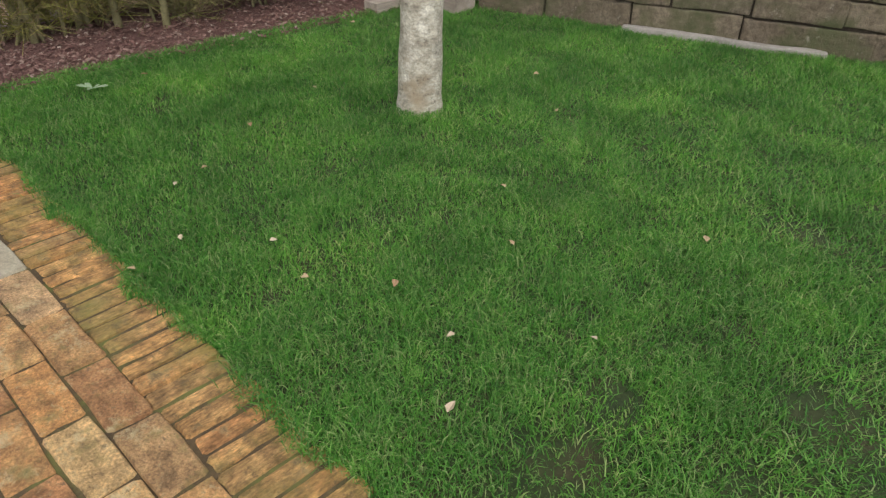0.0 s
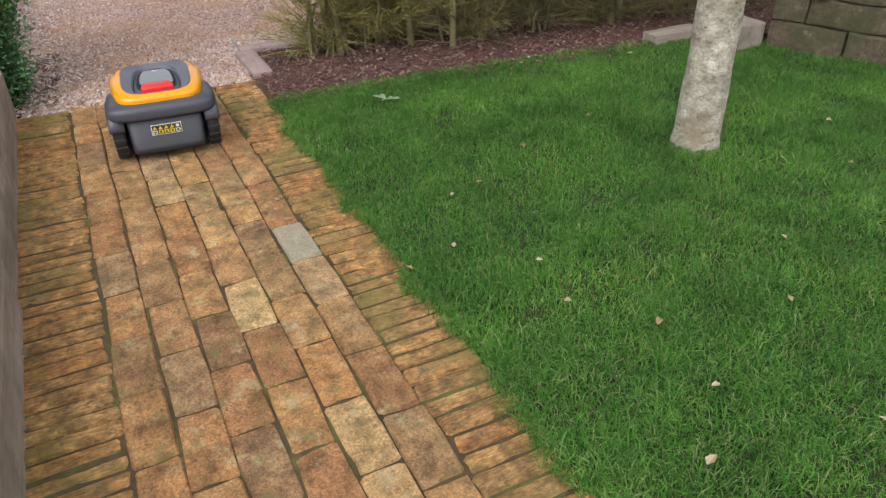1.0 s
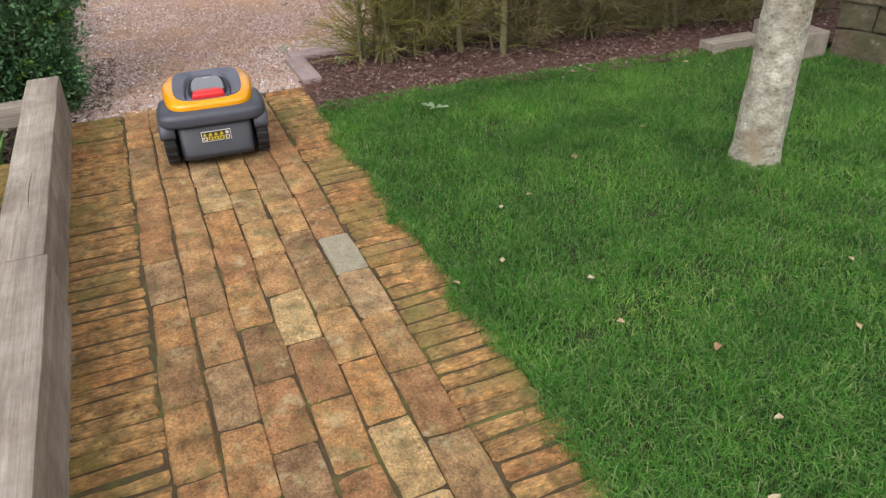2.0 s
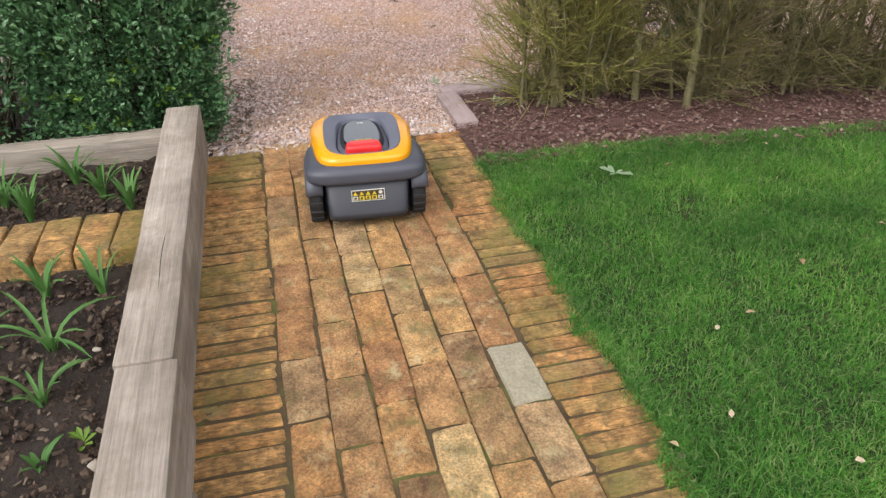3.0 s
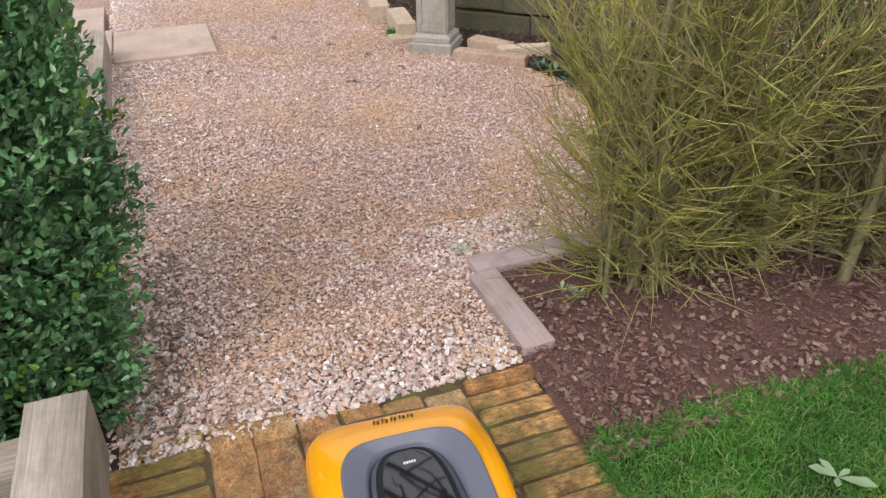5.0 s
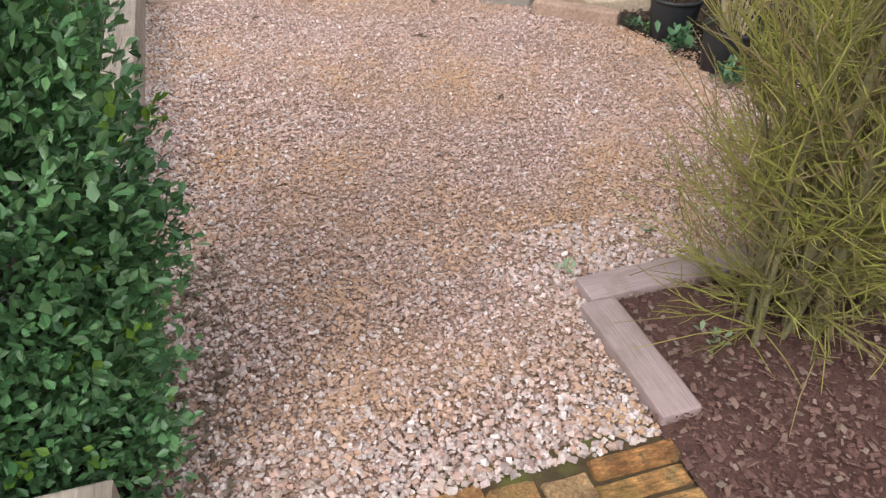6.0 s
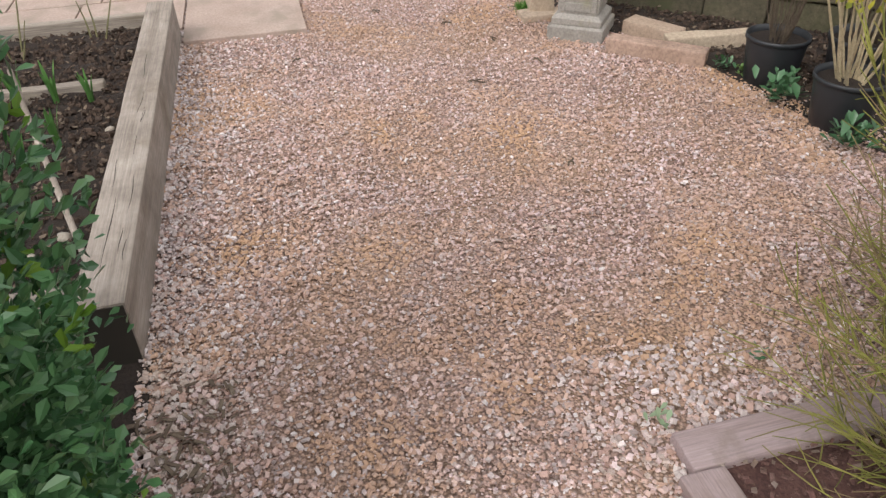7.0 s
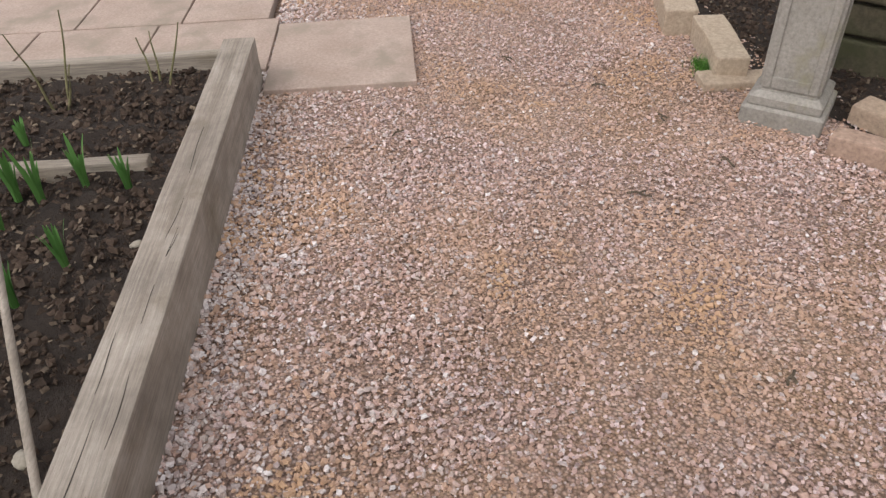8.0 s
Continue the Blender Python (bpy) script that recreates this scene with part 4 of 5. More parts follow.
def shoulder(t, x):
    """The shell's profile from bezel to hem: how far out and how far down at t, steeper at the nose than along the sides."""
    ahead = max(0.0, min(1.0, (x - 0.02) / 0.16))
    ts = (0, 0.2, 0.4, 0.55, 0.7, 0.8, 0.9, 1.0)
    s = np.interp(t, ts, (0, 0.34, 0.64, 0.82, 0.94, 0.985, 1.0, 1.0))
    rim = np.interp(t, ts, (0, 0.05, 0.15, 0.27, 0.44, 0.60, 0.80, 1.0))
    nose = np.interp(t, ts, (0, 0.09, 0.21, 0.31, 0.45, 0.60, 0.80, 1.0))
    return float(s), float(rim + (nose - rim) * ahead)


def nose_z(bezel, hem, x):
    """Height of the shell's nose on its middle line at x."""
    bx, ox, best = 0.112, 0.246, None
    for k in range(200):
        s, drop = shoulder(k / 199, ox)
        px = bx + (ox - bx) * s
        if best is None or abs(px - x) < best[0]:
            best = (abs(px - x), crown_z(bx) + (hem_z(ox) - crown_z(bx)) * drop)
    return best[1]


robot_mower(pose(-3.094, 0.237, 0.0, 0, 0, 175.4))


# ---- tree ----
def tree(x, y, size, seed, label):
    t = empty("garden_tree", Matrix.Translation((x, y, -0.02)) @ Matrix.Scale(size, 4), label, "tree")
    n, rows = 22, []
    for k in range(31):
        z = 2.4 * k / 30
        r = 0.083 - 0.010 * z + 0.014 * math.exp(-z / 0.05)
        row = []
        for j in range(n):
            a = 2 * math.pi * j / n
            d = noise.noise(Vector((math.cos(a) * 2.2, math.sin(a) * 2.2, z * 9))) * 0.006 + 0.003 * math.sin(z * 55 + 2 * noise.noise(Vector((a, z * 3, 0))))
            row.append(((r + d) * math.cos(a) + 0.012 * math.sin(z * 2), (r + d) * math.sin(a), z))
        rows.append(row)
    bm, _vs = grid_bm(rows, close_v=True)
    part("trunk", bm, M_TRUNK, t, "pale grey scarred trunk", True)
    r = np.random.default_rng(seed)
    limbs, rad = [], []
    ends = []
    for k in range(9):
        a = 2 * math.pi * k / 9 + r.normal() * 0.3
        length = 1.3 + 0.7 * r.random()
        s = np.linspace(0, 1, 8)
        up = 0.55 + 0.5 * r.random()
        px = np.cos(a) * length * s + 0.10 * np.sin(s * 5 + k)
        py = np.sin(a) * length * s + 0.10 * np.cos(s * 4 + k)
        limbs.append(np.stack([px, py, 1.9 + 0.05 * k + up * length * s ** 0.8], 1))
        rad.append(0.035 * (1 - s) + 0.007)
        ends.append(limbs[-1])
    for base in list(ends):
        for _ in range(32 if size > 2 else 9):
            i = r.integers(2, 8)
            a, length, s = r.random() * 6.28, 0.4 + 0.5 * r.random(), np.linspace(0, 1, 8)
            limbs.append(base[i] + np.stack([np.cos(a) * length * s, np.sin(a) * length * s, 0.5 * length * s + 0.05 * np.sin(6 * s + a)], 1))
            rad.append(0.008 * (1 - s) + 0.0022)
    v, f = tubes(np.array(limbs), np.array(rad), 6)
    tri_mesh("crown", v, f, M_TWIG, t, "bare branches", True)


tree(-2.02, 2.02, 1.0, 3, "slender tree with pale grey scarred bark, bare of leaves")
tree(-11.2, -0.4, 2.7, 4, "tall bare tree far beyond the gravel")


# ---- broom shrubs ----
def broom(x, y, size, height, seed, twigs=380, material=None):
    thing = empty("broom_shrub", pose(x, y, -0.01), "bushy green-stemmed broom shrub growing in the mulch", "shrub", "broom shrubs")
    r = np.random.default_rng(seed)
    s = np.linspace(0, 1, 7)
    stems, srad = [], []
    for k in range(15):
        thick = k < 3
        bx, by = r.normal(0, 0.07, 2)
        a, out = 2.4 * k + 0.5 * r.normal(), size * (0.10 if thick else 0.25 + 0.62 * r.random())
        h = height * ((0.9 if thick else 0.45) + 0.5 * r.random())
        px = bx + out * np.cos(a) * s ** 0.9 + 0.03 * np.sin(6 * s + k) * s
        py = by + out * np.sin(a) * s ** 0.9 + 0.025 * np.cos(4 * s + k)
        stems.append(np.stack([px, py, h * s], 1))
        srad.append((0.021 if thick else 0.0085) * (1 - 0.75 * s))
    stems, srad = np.array(stems), np.array(srad)
    v, f = tubes(stems, srad, 6)
    tri_mesh("trunk", v, f, M_BROOM_STEM, thing, "greenish-brown upright stems", True)
    # switches rising at an acute angle from the stems, the lowest ones splayed over the ground
    k = r.integers(0, len(stems), twigs)
    u = 0.03 + 0.92 * r.random(twigs) ** 1.1
    i = np.minimum((u * 6).astype(int), 5)
    w = (u * 6 - i)[:, None]
    base = stems[k, i] * (1 - w) + stems[k, i + 1] * w
    a = np.arctan2(base[:, 1], base[:, 0]) + r.normal(0, 1.3, twigs)
    length = (0.13 + 0.24 * r.random(twigs)) * (size / 0.36)
    rise = np.where(base[:, 2] < 0.22, -0.05 + 0.6 * r.random(twigs), 0.20 + 1.15 * r.random(twigs))
    d = np.stack([np.cos(a), np.sin(a), rise], 1)
    d /= np.linalg.norm(d, axis=1, keepdims=True)
    t = np.linspace(0, 1, 5)[None, :, None]
    wob = np.cumsum(r.normal(0, 0.010, (twigs, 5, 3)), 1) * t
    main = base[:, None] + d[:, None] * (length[:, None, None] * t) + wob + np.array([0, 0, 0.10]) * (t ** 2) * length[:, None, None] * 2
    mr = (0.0030 * (1 - 0.65 * np.linspace(0, 1, 5)))[None] * np.ones((twigs, 1))
    n2 = twigs * 12
    kk = r.integers(0, twigs, n2)
    ii = r.integers(0, 4, n2)
    ww = r.random(n2)[:, None]
    root = main[kk, ii] * (1 - ww) + main[kk, ii + 1] * ww
    fwd = main[kk, ii + 1] - main[kk, ii]
    fwd /= np.linalg.norm(fwd, axis=1, keepdims=True) + 1e-9
    l2 = 0.025 + 0.095 * r.random(n2) ** 1.4
    d2 = fwd * 0.9 + r.normal(0, 0.55, (n2, 3)) + np.array([0, 0, 0.10])
    t2 = np.linspace(0, 1, 3)[None, :, None]
    side = root[:, None] + d2[:, None] * (l2[:, None, None] * t2) + r.normal(0, 0.16, (n2, 1, 3)) * l2[:, None, None] * t2 ** 2
    sr = (0.0018 * (1 - 0.5 * np.linspace(0, 1, 3)))[None] * np.ones((n2, 1))
    keep = side[:, 2, 2] > 0.0
    v, f = join_arrays([tubes(main, mr, 3), tubes(side[keep], sr[keep], 3)])
    v[:, 2] = np.maximum(v[:, 2], 0.012)
    tagged(tri_mesh("crown", v, f, material or M_BROOM, thing, "thin olive-green twigs"), kind="stuff")
    return thing


broom(-3.80, 1.16, 0.34, 1.10, 1, twigs=300)
broom(-4.10, 1.56, 0.26, 0.95, 8, twigs=170)
broom(-3.84, 1.50, 0.38, 1.20, 2)
broom(-3.70, 1.92, 0.38, 1.10, 3, twigs=360, material=M_BROOM_OLD)
broom(-3.66, 2.32, 0.38, 1.10, 4, twigs=360, material=M_BROOM_OLD)
broom(-3.60, 2.74, 0.38, 1.10, 5, twigs=360, material=M_BROOM_OLD)
broom(-3.54, 3.16, 0.38, 1.10, 6, twigs=360, material=M_BROOM_OLD)
broom(-3.45, 3.66, 0.42, 1.10, 7, twigs=360, material=M_BROOM_OLD)

# ---- evergreen hedge ----
LEAF = [(0, 0, 0), (0.32, 0.18, 0.04), (0.70, 0.29, 0.05), (1.0, 0, -0.03), (0.70, -0.29, 0.05), (0.32, -0.18, 0.04), (0.55, 0, -0.02)]
LEAF_T = [(0, 6, 1), (1, 6, 2), (2, 6, 3), (3, 6, 4), (4, 6, 5), (5, 6, 0)]


def leaf_turns(r, n, out, pitch=0.5, droop=0.3):
    """Frames whose x axis points along out with a random tilt."""
    x = out + r.normal(0, pitch, (n, 3))
    x[:, 2] += droop
    x /= np.linalg.norm(x, axis=1, keepdims=True)
    up = np.array([0, 0, 1.0]) + r.normal(0, 0.45, (n, 3))
    y = np.cross(up, x)
    y /= np.linalg.norm(y, axis=1, keepdims=True)
    z = np.cross(x, y)
    return np.stack([x, y, z], 2)


def bush(name, x, y, hx, hy, height, leaves, size, seed, label, category="hedge", group=""):
    thing = empty(name, pose(x, y, -0.01), label, category, group)
    r = np.random.default_rng(seed)
    s = np.linspace(0, 1, 6)
    br, rad = [], []
    for k in range(60):
        a, q = r.random() * 6.28, 0.35 + 0.6 * r.random()
        h = height * (0.25 + 0.7 * r.random())
        br.append(np.stack([hx * q * np.cos(a) * s + hx * 0.3 * r.normal() * (1 - s) * 0.5, hy * q * np.sin(a) * s + hy * 0.3 * r.normal() * (1 - s) * 0.5, h * s ** 0.8], 1))
        rad.append(0.006 * (1 - 0.7 * s))
    v, f = tubes(np.array(br), np.array(rad), 4)
    tri_mesh("trunk", v, f, M_TWIG, thing, "brown woody branches")
    # sprigs over a lumpy surface, each with a rosette of leaves
    ns = leaves // 8
    d = r.normal(0, 1, (ns, 3))
    d /= np.linalg.norm(d, axis=1, keepdims=True)
    d[:, 2] = d[:, 2] * 0.5 + 0.45 * (d[:, 2] > -0.3)
    lump = 0.95 + 0.08 * np.sin(np.arctan2(d[:, 1], d[:, 0]) * 5 + seed)
    depth = 1.10 - 0.50 * r.random(ns) ** 1.3
    th = np.arctan2(d[:, 1], d[:, 0])
    box = 1 / np.maximum(np.abs(np.cos(th)), np.abs(np.sin(th))) ** 0.55
    zz = r.random(ns)
    round_top = np.sqrt(np.clip(1 - np.clip((zz - 0.62) / 0.45, 0, 1) ** 2.2, 0.05, 1))
    under = 0.80 + 0.20 * np.clip(zz / 0.35, 0, 1)
    fill = np.where(zz > 0.78, np.sqrt(r.random(ns)), 1.0)
    q = (lump + 0.09 * np.sin(zz * 11 + 4 * np.sin(th * 3))) * depth * box * round_top * under * fill
    centre = np.stack([hx * q * np.cos(th), hy * q * np.sin(th), 0.03 + (height - 0.03) * zz * (0.94 + 0.1 * r.random(ns))], 1)
    out = np.stack([np.cos(th), np.sin(th), 0.3 + zz], 1)
    out /= np.linalg.norm(out, axis=1, keepdims=True)
    n = ns * 8
    c = np.repeat(centre, 8, 0) + r.normal(0, 0.014, (n, 3))
    o = np.repeat(out, 8, 0)
    l = size * (0.7 + 0.6 * r.random(n))
    rot = leaf_turns(r, n, o, 0.75, 0.25)
    tip = (np.repeat(r.random(ns) < 0.03, 8)) & (np.repeat(depth, 8) > 0.9)
    scatter("crown", LEAF, LEAF_T, c[~tip], rot[~tip], np.stack([l, l * 0.95, l], 1)[~tip], M_BUSH, thing, "small dark evergreen leaves")
    if tip.any():
        scatter("young_growth", LEAF, LEAF_T, (c + o * 0.02)[tip], rot[tip], np.stack([l, l, l], 1)[tip], M_BUSH_TIP, thing, "fresh yellow-green shoot tips")
    return thing


bush("evergreen_hedge", -3.89, -0.585, 0.26, 0.37, 1.38, 60000, 0.0245, 2, "dense dark green evergreen hedge bush beside the gravel")
bush("evergreen_hedge", -3.95, -1.18, 0.30, 0.42, 1.38, 16000, 0.028, 3, "dense dark green evergreen bush behind the first one")


bush("evergreen_shrub", -4.20, 2.22, 0.20, 0.24, 1.15, 9000, 0.024, 5, "blue-green evergreen shrub standing behind the broom", "shrub")


# ---- bulb plants ----
def bulb_plant(x, y, z, count, length, spread_, seed, label, upright=0.5):
    r = np.random.default_rng(seed)
    thing = empty("bulb_plant", pose(x, y, z), label, "plant", "bulb plants")
    n, s = count, np.linspace(0, 1, 7)
    for k in range(n):
        a = 6.283 * k / n + r.normal() * 0.4
        l = length * (0.6 + 0.5 * r.random())
        out = (1 - upright) * (0.5 + r.random())
        px = math.cos(a) * l * out * s ** 1.6 + math.cos(a) * 0.008
        py = math.sin(a) * l * out * s ** 1.6 + math.sin(a) * 0.008
        pz = l * (s - (0.75 * out) * s ** 2.4)
        w = 0.0066 * np.sqrt(np.clip(1 - s ** 3, 0.02, 1)) * (0.7 + 0.5 * r.random())
        tx, ty = -math.sin(a), math.cos(a)
        rows = [[(px[i] - tx * w[i], py[i] - ty * w[i], pz[i] + 0.0015), (px[i], py[i], pz[i] - 0.0005), (px[i] + tx * w[i], py[i] + ty * w[i], pz[i] + 0.0015)] for i in range(7)]
        bm, _vs = grid_bm(rows)
        part("leaf", bm, M_BULB, thing)
    return thing


for k, (x, y, l, c, up) in enumerate(((-2.643, -0.724, 0.17, 11, 0.55), (-2.616, -0.571, 0.18, 9, 0.6), (-2.384, -0.660, 0.22, 8, 0.25), (-2.40, -0.83, 0.16, 8, 0.5), (-2.177, -0.642, 0.15, 8, 0.5), (-1.972, -0.603, 0.08, 8, 0.5),
                                      (-2.0, -0.9, 0.15, 8, 0.5), (-2.9 + 0.1, -1.0, 0.16, 9, 0.5))):
    bulb_plant(x, y, 0.035, c, l, 0.1, k + 1, "green strap-leaved bulb plant in the dark soil", up)
for k in range(9):
    bulb_plant(-3.12 - 0.30 * (k % 3) * 0.4, -0.55 - 0.13 * k * 0.8, 0.035, 20, 0.20, 0.1, 20 + k, "clump of green bulb leaves behind the brick edging", 0.6)
for k, (x, y, l) in enumerate(((-5.682, -0.656, 0.13), (-5.557, -0.737, 0.13), (-6.00, -0.827, 0.17), (-6.074, -0.728, 0.13), (-5.875, -0.891, 0.14), (-6.02, -0.90, 0.16), (-6.05, -0.60, 0.10), (-5.72, -0.95, 0.12), (-6.35, -1.0, 0.08))):
    bulb_plant(x, y, 0.06, 10, l * 1.3, 0.05, 40 + k, "upright young daffodil leaves in dark soil", 0.86)

small = empty("seedling", pose(-2.015, -0.527, 0.035), "small bright green leafy seedling in soil", "plant")
for k in range(7):
    v = np.array(LEAF) * (0.035, 0.022, 0.03)
    ob = tri_mesh("leaf", v, LEAF_T, M_BUSH_TIP, small)
    ob.matrix_basis = pose(0, 0, 0.010 + 0.003 * k, 0, -25 - 4 * k, 51 * k)

# brick strip across the raised bed
for k in range(6):
    ob = part("edging_brick", worn_box(-0.118, 0.118, -0.05, 0.05, 0, 0.075, 0.008, 0.005, 5, k), M_BRICK_EDGE)
    ob.matrix_world = pose(-2.868, -0.505 - 0.107 * k, 0.028, 0, 0, -2 + (k % 3))
    tagged(ob, "mossy orange brick edging set in the soil", "brick", "bed edging bricks")

# cane in the far bed
v, f = tubes(np.array([[(-4.97, -0.475, 0.05), (-5.16, -0.54, 0.16), (-5.35, -0.605, 0.27), (-5.55, -0.67, 0.39)]]), np.array([[0.009, 0.009, 0.0085, 0.008]]), 8)
tagged(tri_mesh("cane", v, f, M_SLEEPER, None, "", True), "grey wooden cane leaning out of the soil", "cane")


# ---- pots ----
def pot(x, y, r_top, h, label):
    thing = empty("plant_pot", pose(x, y, -0.012), label, "pot", "plant pots")
    n = 40
    prof = [(0.0, 0.004), (0.78, 0.004), (0.80, 0.012), (0.97, 0.90), (0.97, 0.905), (1.02, 0.91), (1.02, 0.995), (1.0, 1.0), (0.96, 0.995), (0.93, 0.86)]
    rows = [[(r_top * p * math.cos(6.28319 * k / n), r_top * p * math.sin(6.28319 * k / n), h * z) for p, z in prof] for k in range(n)]
    bm, _vs = grid_bm(rows, close_u=True)
    bmesh.ops.remove_doubles(bm, verts=bm.verts[:], dist=1e-5)
    part("pot_wall", bm, M_POT, thing, "black plastic pot", True)
    bm = bmesh.new()
    bmesh.ops.create_circle(bm, cap_ends=True, segments=40, radius=r_top * 0.94, matrix=Matrix.Translation((0, 0, h * 0.87)))
    part("compost", bm, M_SOIL, thing, "dark compost")
    return thing


def twiggy(parent, h0, count, length, material, seed, up=0.8, rad=0.003):
    r = np.random.default_rng(seed)
    s = np.linspace(0, 1, 6)
    lines = []
    for k in range(count):
        a, l = r.random() * 6.28, length * (0.5 + 0.6 * r.random())
        o = (1 - up) * (0.5 + r.random())
        lines.append(np.stack([0.03 * math.cos(a) + math.cos(a) * l * o * s + 0.01 * np.sin(7 * s + k), 0.03 * math.sin(a) + math.sin(a) * l * o * s, h0 + l * s], 1))
    v, f = tubes(np.array(lines), np.ones((count, 1)) * (rad * (1 - 0.6 * s))[None], 5)
    return tri_mesh("plant", v, f, material, parent, "bare upright twigs")


p1 = pot(-5.60, 1.975, 0.116, 0.195, "black plastic pot with dry bare stems beside the gravel")
twiggy(p1, 0.17, 26, 0.38, M_TWIG, 1)
p2 = pot(-5.20, 1.985, 0.118, 0.19, "black plastic pot with a pale-stemmed shrub in yellow-green leaf")
twiggy(p2, 0.15, 16, 0.62, M_PALE_STEM, 2, 0.66, 0.0055)
r2 = np.random.default_rng(12)
n = 420
away = r2.normal(0, 1, (n, 3))
away /= np.linalg.norm(away, axis=1, keepdims=True)
at = np.array([0, 0, 0.62]) + away * np.array([0.24, 0.24, 0.20]) * (0.5 + 0.5 * r2.random((n, 1)))
l = 0.022 + 0.022 * r2.random(n)
scatter("foliage", LEAF, LEAF_T, at, leaf_turns(r2, n, away, 0.6, 0.1), np.stack([l, l, l], 1), M_YELLOW_LEAF, p2, "yellow-green leaves")
p3 = pot(-5.45, 2.24, 0.13, 0.21, "black plastic pot standing behind the others")
twiggy(p3, 0.17, 26, 0.6, M_TWIG, 3, 0.75)


def leafy_plant(x, y, count, size, seed, label, material, name="leafy_plant"):
    r = np.random.default_rng(seed)
    thing = empty(name, pose(x, y, -0.01), label, "plant")
    for k in range(count):
        l = size * (0.6 + 0.6 * r.random())
        v = np.array(LEAF) * (l, l * 0.85, l)
        ob = tri_mesh("leaf", v, LEAF_T, material, thing, smooth=True)
        q = r.random()
        ob.matrix_basis = pose(0.6 * size * r.normal(), 0.6 * size * r.normal(), (0.4 + 1.3 * q) * size, 0, -15 - 45 * q, 360 * r.random())
    return thing


leafy_plant(-5.40, 1.895, 60, 0.060, 1, "low green leafy plant between the pots", M_BUSH)
leafy_plant(-5.03, 1.90, 54, 0.052, 2, "low green leafy plant at the gravel's edge", M_BUSH)
leafy_plant(-5.74, 1.86, 34, 0.030, 3, "small green weeds beside the stone edging", M_BUSH)
leafy_plant(-5.66, 1.90, 26, 0.026, 7, "tangle of small green weeds beside the pot", M_BULB)
leafy_plant(-4.12, 0.735, 9, 0.026, 4, "small grey-green weed at the board's corner", M_PALE_LEAF, "weed")
leafy_plant(-4.24, 1.05, 9, 0.022, 5, "small green weed under the broom", M_BUSH, "weed")
leafy_plant(-3.78, 0.95, 22, 0.026, 6, "grey-green ground plant under the broom", M_PALE_LEAF, "weed")
sprig = empty("silver_sprig", pose(-2.965, 1.139, 0.012), "pale silvery-green weed lying in the lawn", "plant")
for k, (turn, l) in enumerate(((35, 0.075), (95, 0.035), (190, 0.05), (232, 0.065), (310, 0.04))):
    ob = tri_mesh("leaf", np.array(LEAF) * (l, l * 0.72, l * 0.9), LEAF_T, M_PALE_LEAF, sprig, smooth=True)
    ob.matrix_basis = pose(0, 0, 0.014, 0, -14, turn)
v, f = blades(np.stack([-6.70 + rng.normal(0, 0.035, 500), 1.345 + rng.normal(0, 0.02, 500)], 1), 0.03 + 0.03 * rng.random(500), 0.002 + 0.001 * rng.random(500), 0.2 + 0.6 * rng.random(500))
tagged(tri_mesh("grass_tuft", v, f, M_GRASS), "bright green grass tuft growing between edging stones", "grass", kind="stuff")

# ---- fallen leaves on the lawn ----
FALLEN = [(-1.12, 1.52, 0.020), (-0.96, 1.11, 0.022), (-2.27, 1.41, 0.026), (-2.09, 1.12, 0.024), (-2.055, 1.0, 0.020), (-2.965, 2.455, 0.030), (-2.98, 1.36, 0.03), (-3.05, 1.82, 0.022), (-1.58, 1.04, 0.022),
          (-1.77, 0.86, 0.02), (-1.72, 0.69, 0.022), (-1.20, 1.15, 0.026), (-1.38, 1.0, 0.024), (-0.80, 0.95, 0.03), (-0.72, 1.35, 0.02), (-1.9, 2.6, 0.03), (-1.6, 2.35, 0.03), (-2.4, 1.8, 0.02), (-0.75, 1.95, 0.03), (-1.35, 1.75, 0.018)]
for k, (x, y, l) in enumerate(FALLEN):
    ob = tri_mesh("fallen_leaf", np.array(LEAF) * (l * 1.1, l * 1.3, l * 3) + np.array([-l * 0.5, 0, 0]), LEAF_T, M_DRY)
    ob.matrix_world = pose(x, y, 0.026, 12 * math.sin(k * 3), 15 * math.cos(k * 2), k * 77)
    tagged(ob, "dry pale brown leaf lying on the grass", "leaf", "fallen leaves")

for k, (x, y) in enumerate(((-2.02, -0.318), (-1.86, -0.322), (-1.55, -0.316), (-2.45, -0.322), (-2.3, 0.71), (-1.72, 0.705))):
    ob = tri_mesh("fallen_leaf", np.array(LEAF) * (0.028, 0.036, 0.06), LEAF_T, M_LITTER)
    ob.matrix_world = pose(x, y, 0.006, 10 * math.sin(k), 12, k * 71)
    tagged(ob, "curled dark brown leaf on the brick path's edge", "leaf", "fallen leaves")

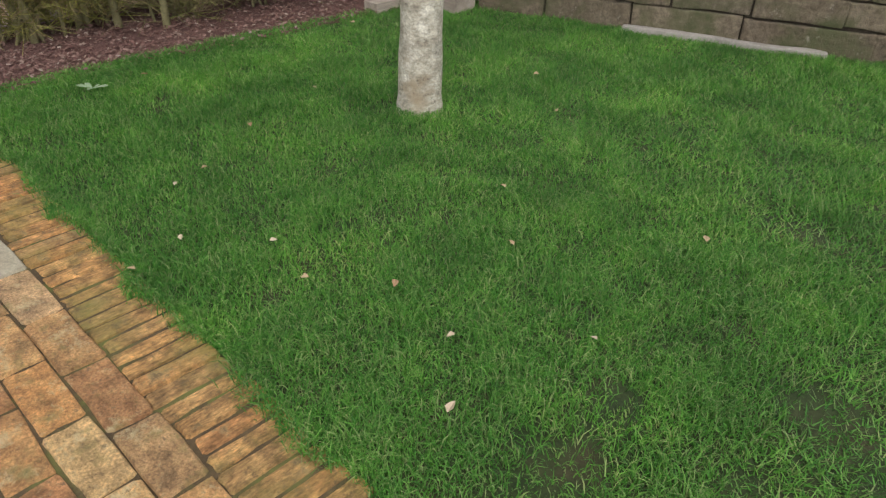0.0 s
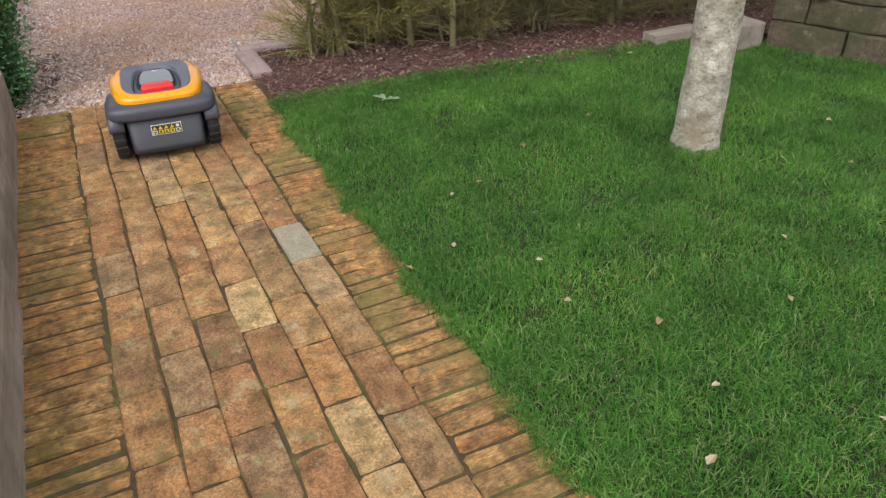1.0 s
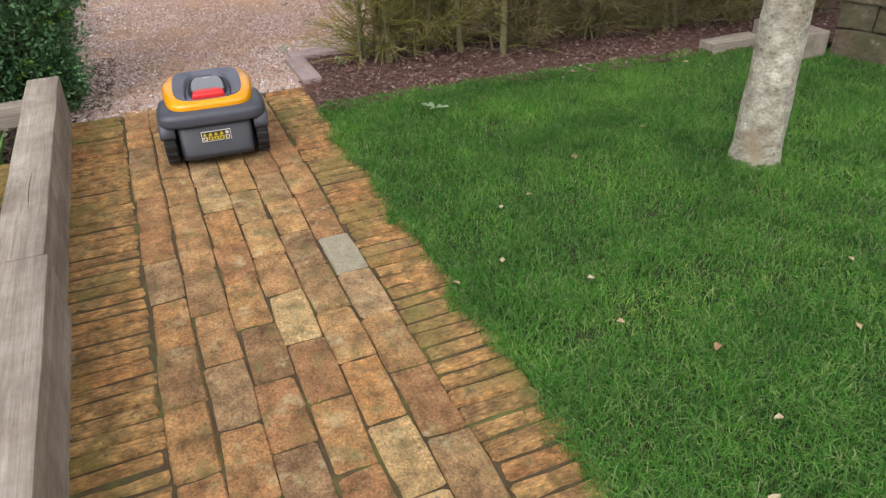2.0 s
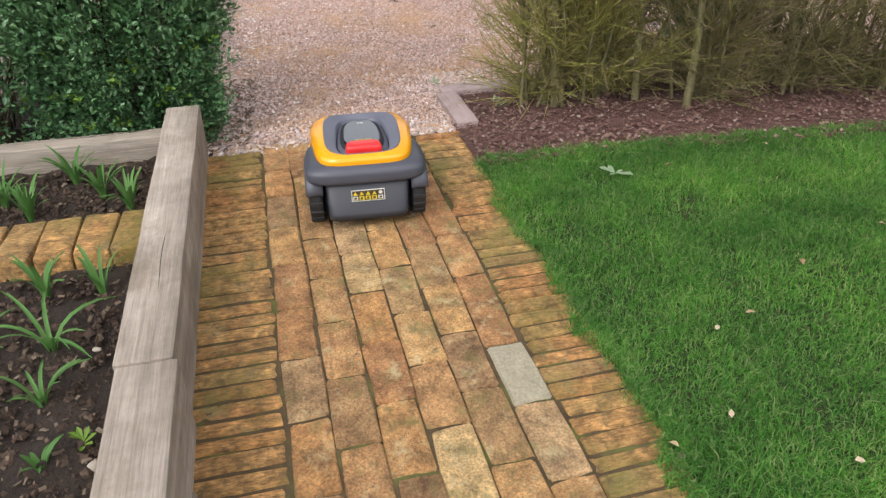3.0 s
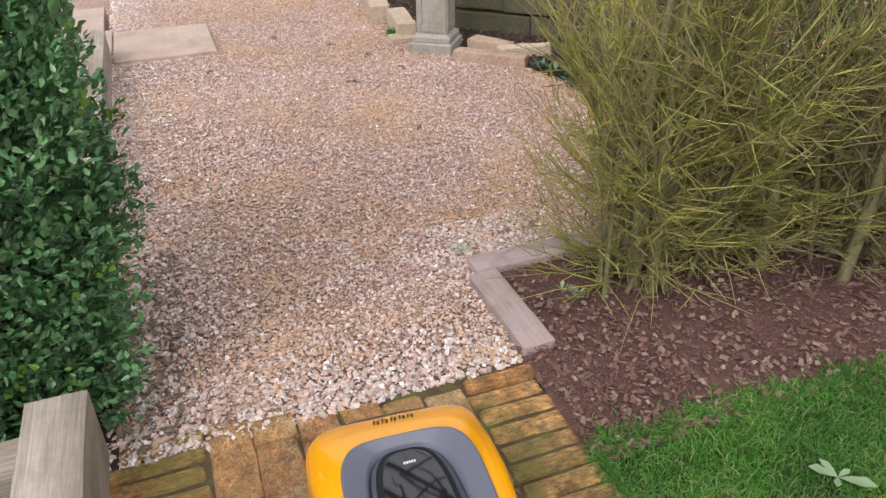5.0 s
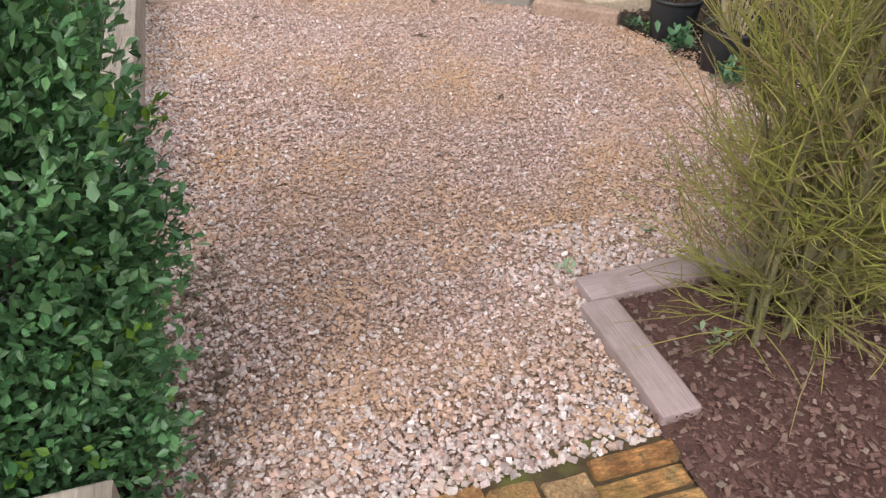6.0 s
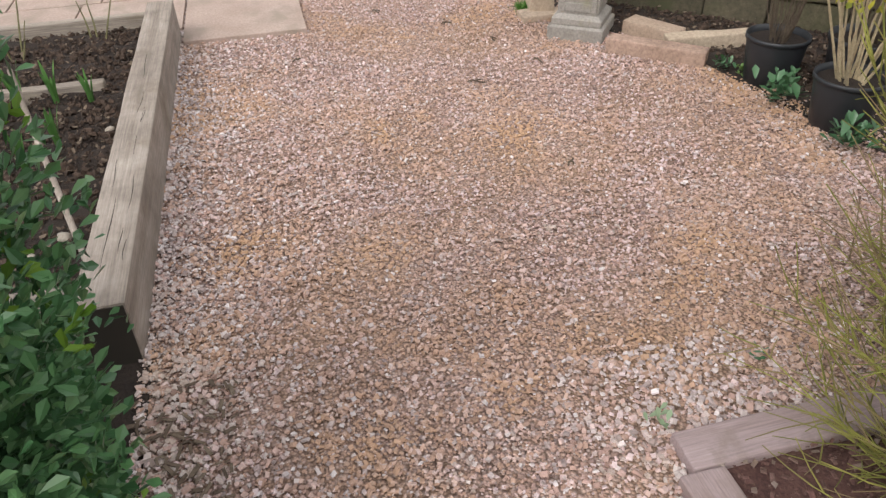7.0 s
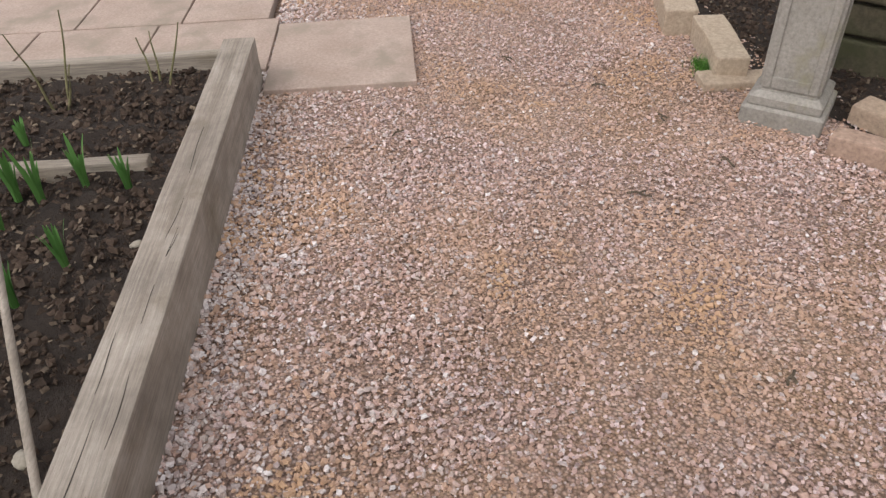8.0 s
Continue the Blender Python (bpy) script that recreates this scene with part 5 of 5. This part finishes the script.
# ---- twigs and pebbles ----
for k, (x, y, full) in enumerate(((-6.352, 1.065, 0.05), (-5.909, 0.862, 0.07), (-6.366, 0.185, 0.05), (-6.05, 1.18, 0.06), (-6.62, 0.92, 0.05), (-5.2, 0.98, 0.05), (-6.9, 0.62, 0.06))):
    l = full * 0.5
    q = np.array([[(-l, 0, 0.004), (-l * 0.3, l * 0.15, 0.010), (l * 0.4, -l * 0.05, 0.008), (l, l * 0.2, 0.004)], [(0, 0.02 * l, 0.008), (l * 0.2, l * 0.3, 0.012), (l * 0.35, l * 0.5, 0.010), (l * 0.4, l * 0.7, 0.006)]])
    v, f = tubes(q, np.full((2, 4), 0.0032), 5)
    ob = tri_mesh("fallen_twig", v, f, M_TWIG)
    ob.matrix_world = pose(x, y, 0.0, 0, 0, 63 * k)
    tagged(ob, "dark broken twig lying on the gravel", "twig", "fallen twigs")
for k, (x, y, z, s) in enumerate(((-5.02, -0.62, 0.068, 0.018), (-5.10, -0.55, 0.068, 0.026), (-2.85 - 0.22, -0.52, 0.045, 0.016), (-1.95, -0.50, 0.045, 0.018), (-2.1, -0.72, 0.045, 0.014), (-2.35, -0.55, 0.045, 0.012), (-5.75, -0.50, 0.075, 0.018))):
    bm = bmesh.new()
    bmesh.ops.create_icosphere(bm, subdivisions=2, radius=1.0)
    for w in bm.verts:
        w.co = Vector((w.co.x * s, w.co.y * s * 0.7, w.co.z * s * 0.5)) * (1 + 0.25 * noise.noise(w.co * 1.7 + Vector((k * 3.1, 0, 0))))
    ob = part("pebble", bm, M_PEBBLE, None, "", True)
    ob.matrix_world = pose(x, y, z, 0, 0, 50 * k)
    tagged(ob, "pale stone lying on the dark soil", "stone", "pale stones")
for k, (x, y, l) in enumerate(((-6.62, -0.98, 0.34), (-6.72, -0.66, 0.30))):
    thing = empty("bare_stem", pose(x, y, 0.05), "bare brown woody stem standing in the soil bed", "plant", "bare stems")
    twiggy(thing, 0.0, 3, l, M_BROOM_STEM, 70 + k, 0.7, 0.005)


# ---- brick path, piece by piece ----
def brick_mesh(lx, ly, h, seed):
    """A worn brick: a chipped outline with rounded corners, a sloping arris and a low crown."""
    r = random.Random(seed)
    ring = []
    for cx, cy in ((1, 1), (-1, 1), (-1, -1), (1, -1)):
        c = r.uniform(0.002, 0.008)
        a, b = (cx * lx / 2, cy * (ly / 2 - c)), (cx * (lx / 2 - c), cy * ly / 2)
        ring += [a, b] if cx * cy > 0 else [b, a]
        nx, ny = (-cx, cy) if cx * cy > 0 else (cx, -cy)
        ring.append(((cx + nx) * lx / 4, (cy + ny) * ly / 4))
    ring = [(x + r.uniform(-1, 1) * 0.0028, y + r.uniform(-1, 1) * 0.0028) for x, y in ring]
    bm = bmesh.new()
    low = [bm.verts.new((x, y, -h)) for x, y in ring]
    mid = [bm.verts.new((x, y, -0.0105 + r.uniform(-1, 1) * 0.002)) for x, y in ring]
    top = [bm.verts.new((x - math.copysign(min(abs(x), r.uniform(0.003, 0.007)), x), y - math.copysign(min(abs(y), r.uniform(0.003, 0.007)), y), r.uniform(-0.0018, 0.0008))) for x, y in ring]
    n = len(ring)
    for k in range(n):
        j = (k + 1) % n
        bm.faces.new((low[k], low[j], mid[j], mid[k]))
        bm.faces.new((mid[k], mid[j], top[j], top[k]))
    crown = bm.verts.new((r.uniform(-0.1, 0.1) * lx, r.uniform(-0.1, 0.1) * ly, 0.0012))
    for k in range(n):
        bm.faces.new((top[k], top[(k + 1) % n], crown))
    bmesh.ops.recalc_face_normals(bm, faces=bm.faces[:])
    me = bpy.data.meshes.new("brick")
    bm.to_mesh(me)
    bm.free()
    return me


bed = sheet("brick_path", [(PATH_START, PATH_L), (PATH_START, PATH_R), (PATH_END, PATH_R), (PATH_END, PATH_L)], -0.0082, M_JOINT,
            "reclaimed multicoloured brick garden path with mossy joints", "path", 0.045, 0.0045, scale=17.0)
pr = random.Random(11)
COL_W = 0.1035
long_shapes = [brick_mesh(0.222, COL_W - 0.0015, 0.05, k) for k in range(12)]
edge_shapes = [brick_mesh(0.066, 0.216, 0.05, 20 + k) for k in range(12)]
edge_right = [brick_mesh(0.066, 0.194, 0.05, 40 + k) for k in range(12)]
for lib, mat_ in ((long_shapes, M_BRICK), (edge_shapes, M_BRICK_EDGE), (edge_right, M_BRICK_EDGE)):
    for me in lib:
        me.materials.append(mat_)
pale_shape = brick_mesh(0.215, COL_W - 0.005, 0.05, 99)
pale_shape.materials.append(M_BRICK_PALE)


def lay(me, x, y, sx=1.0, turn=0.0, lift=0.0):
    ob = new("brick", me)
    ob.parent = bed
    ob.matrix_basis = pose(x, y, lift, pr.uniform(-0.6, 0.6), pr.uniform(-0.6, 0.6), turn + pr.uniform(-1.3, 1.3)) @ Matrix.Diagonal((sx, 1, 1, 1))


FIRST = [-3.640, -3.640, -3.640, -3.640, -3.640, -3.640]
CUTS = [0.245, 0.085, 0.185, 0.060, 0.165, 0.110]
for c in range(6):
    y = -0.1115 + COL_W * (c + 0.5)
    x = FIRST[c] + 0.018 * c
    w = CUTS[c]
    while x < PATH_START - 0.05:
        if c == 5 and abs(x + 2.164) < 0.13:
            w = 0.219
            lay(pale_shape, -2.0555, y, 1.0, 0, 0.001)
            x = -1.945
            w = pr.uniform(0.222, 0.236)
            continue
        if c == 5 and x < -2.164 < x + w + 0.12:
            w = -2.164 - x
        lay(pale_shape if c < 5 and pr.random() < 0.05 else pr.choice(long_shapes), x + w / 2, y + pr.uniform(-0.002, 0.002), (w - 0.003) / 0.222, 180 * pr.randint(0, 1), pr.uniform(-0.004, 0.002))
        x += w
        w = pr.uniform(0.220, 0.240)
for lib, y, start in ((edge_shapes, -0.2225, -3.655), (edge_right, 0.6075, -3.575)):
    x = start
    while x < PATH_START - 0.05:
        w = pr.uniform(0.050, 0.066)
        lay(pr.choice(lib), x + w / 2, y + pr.uniform(-0.009, 0.006) * (-1 if y < 0 else 1) * -1, (w - 0.007) / 0.066, 180 * pr.randint(0, 1), pr.uniform(-0.006, 0.002))
        x += w
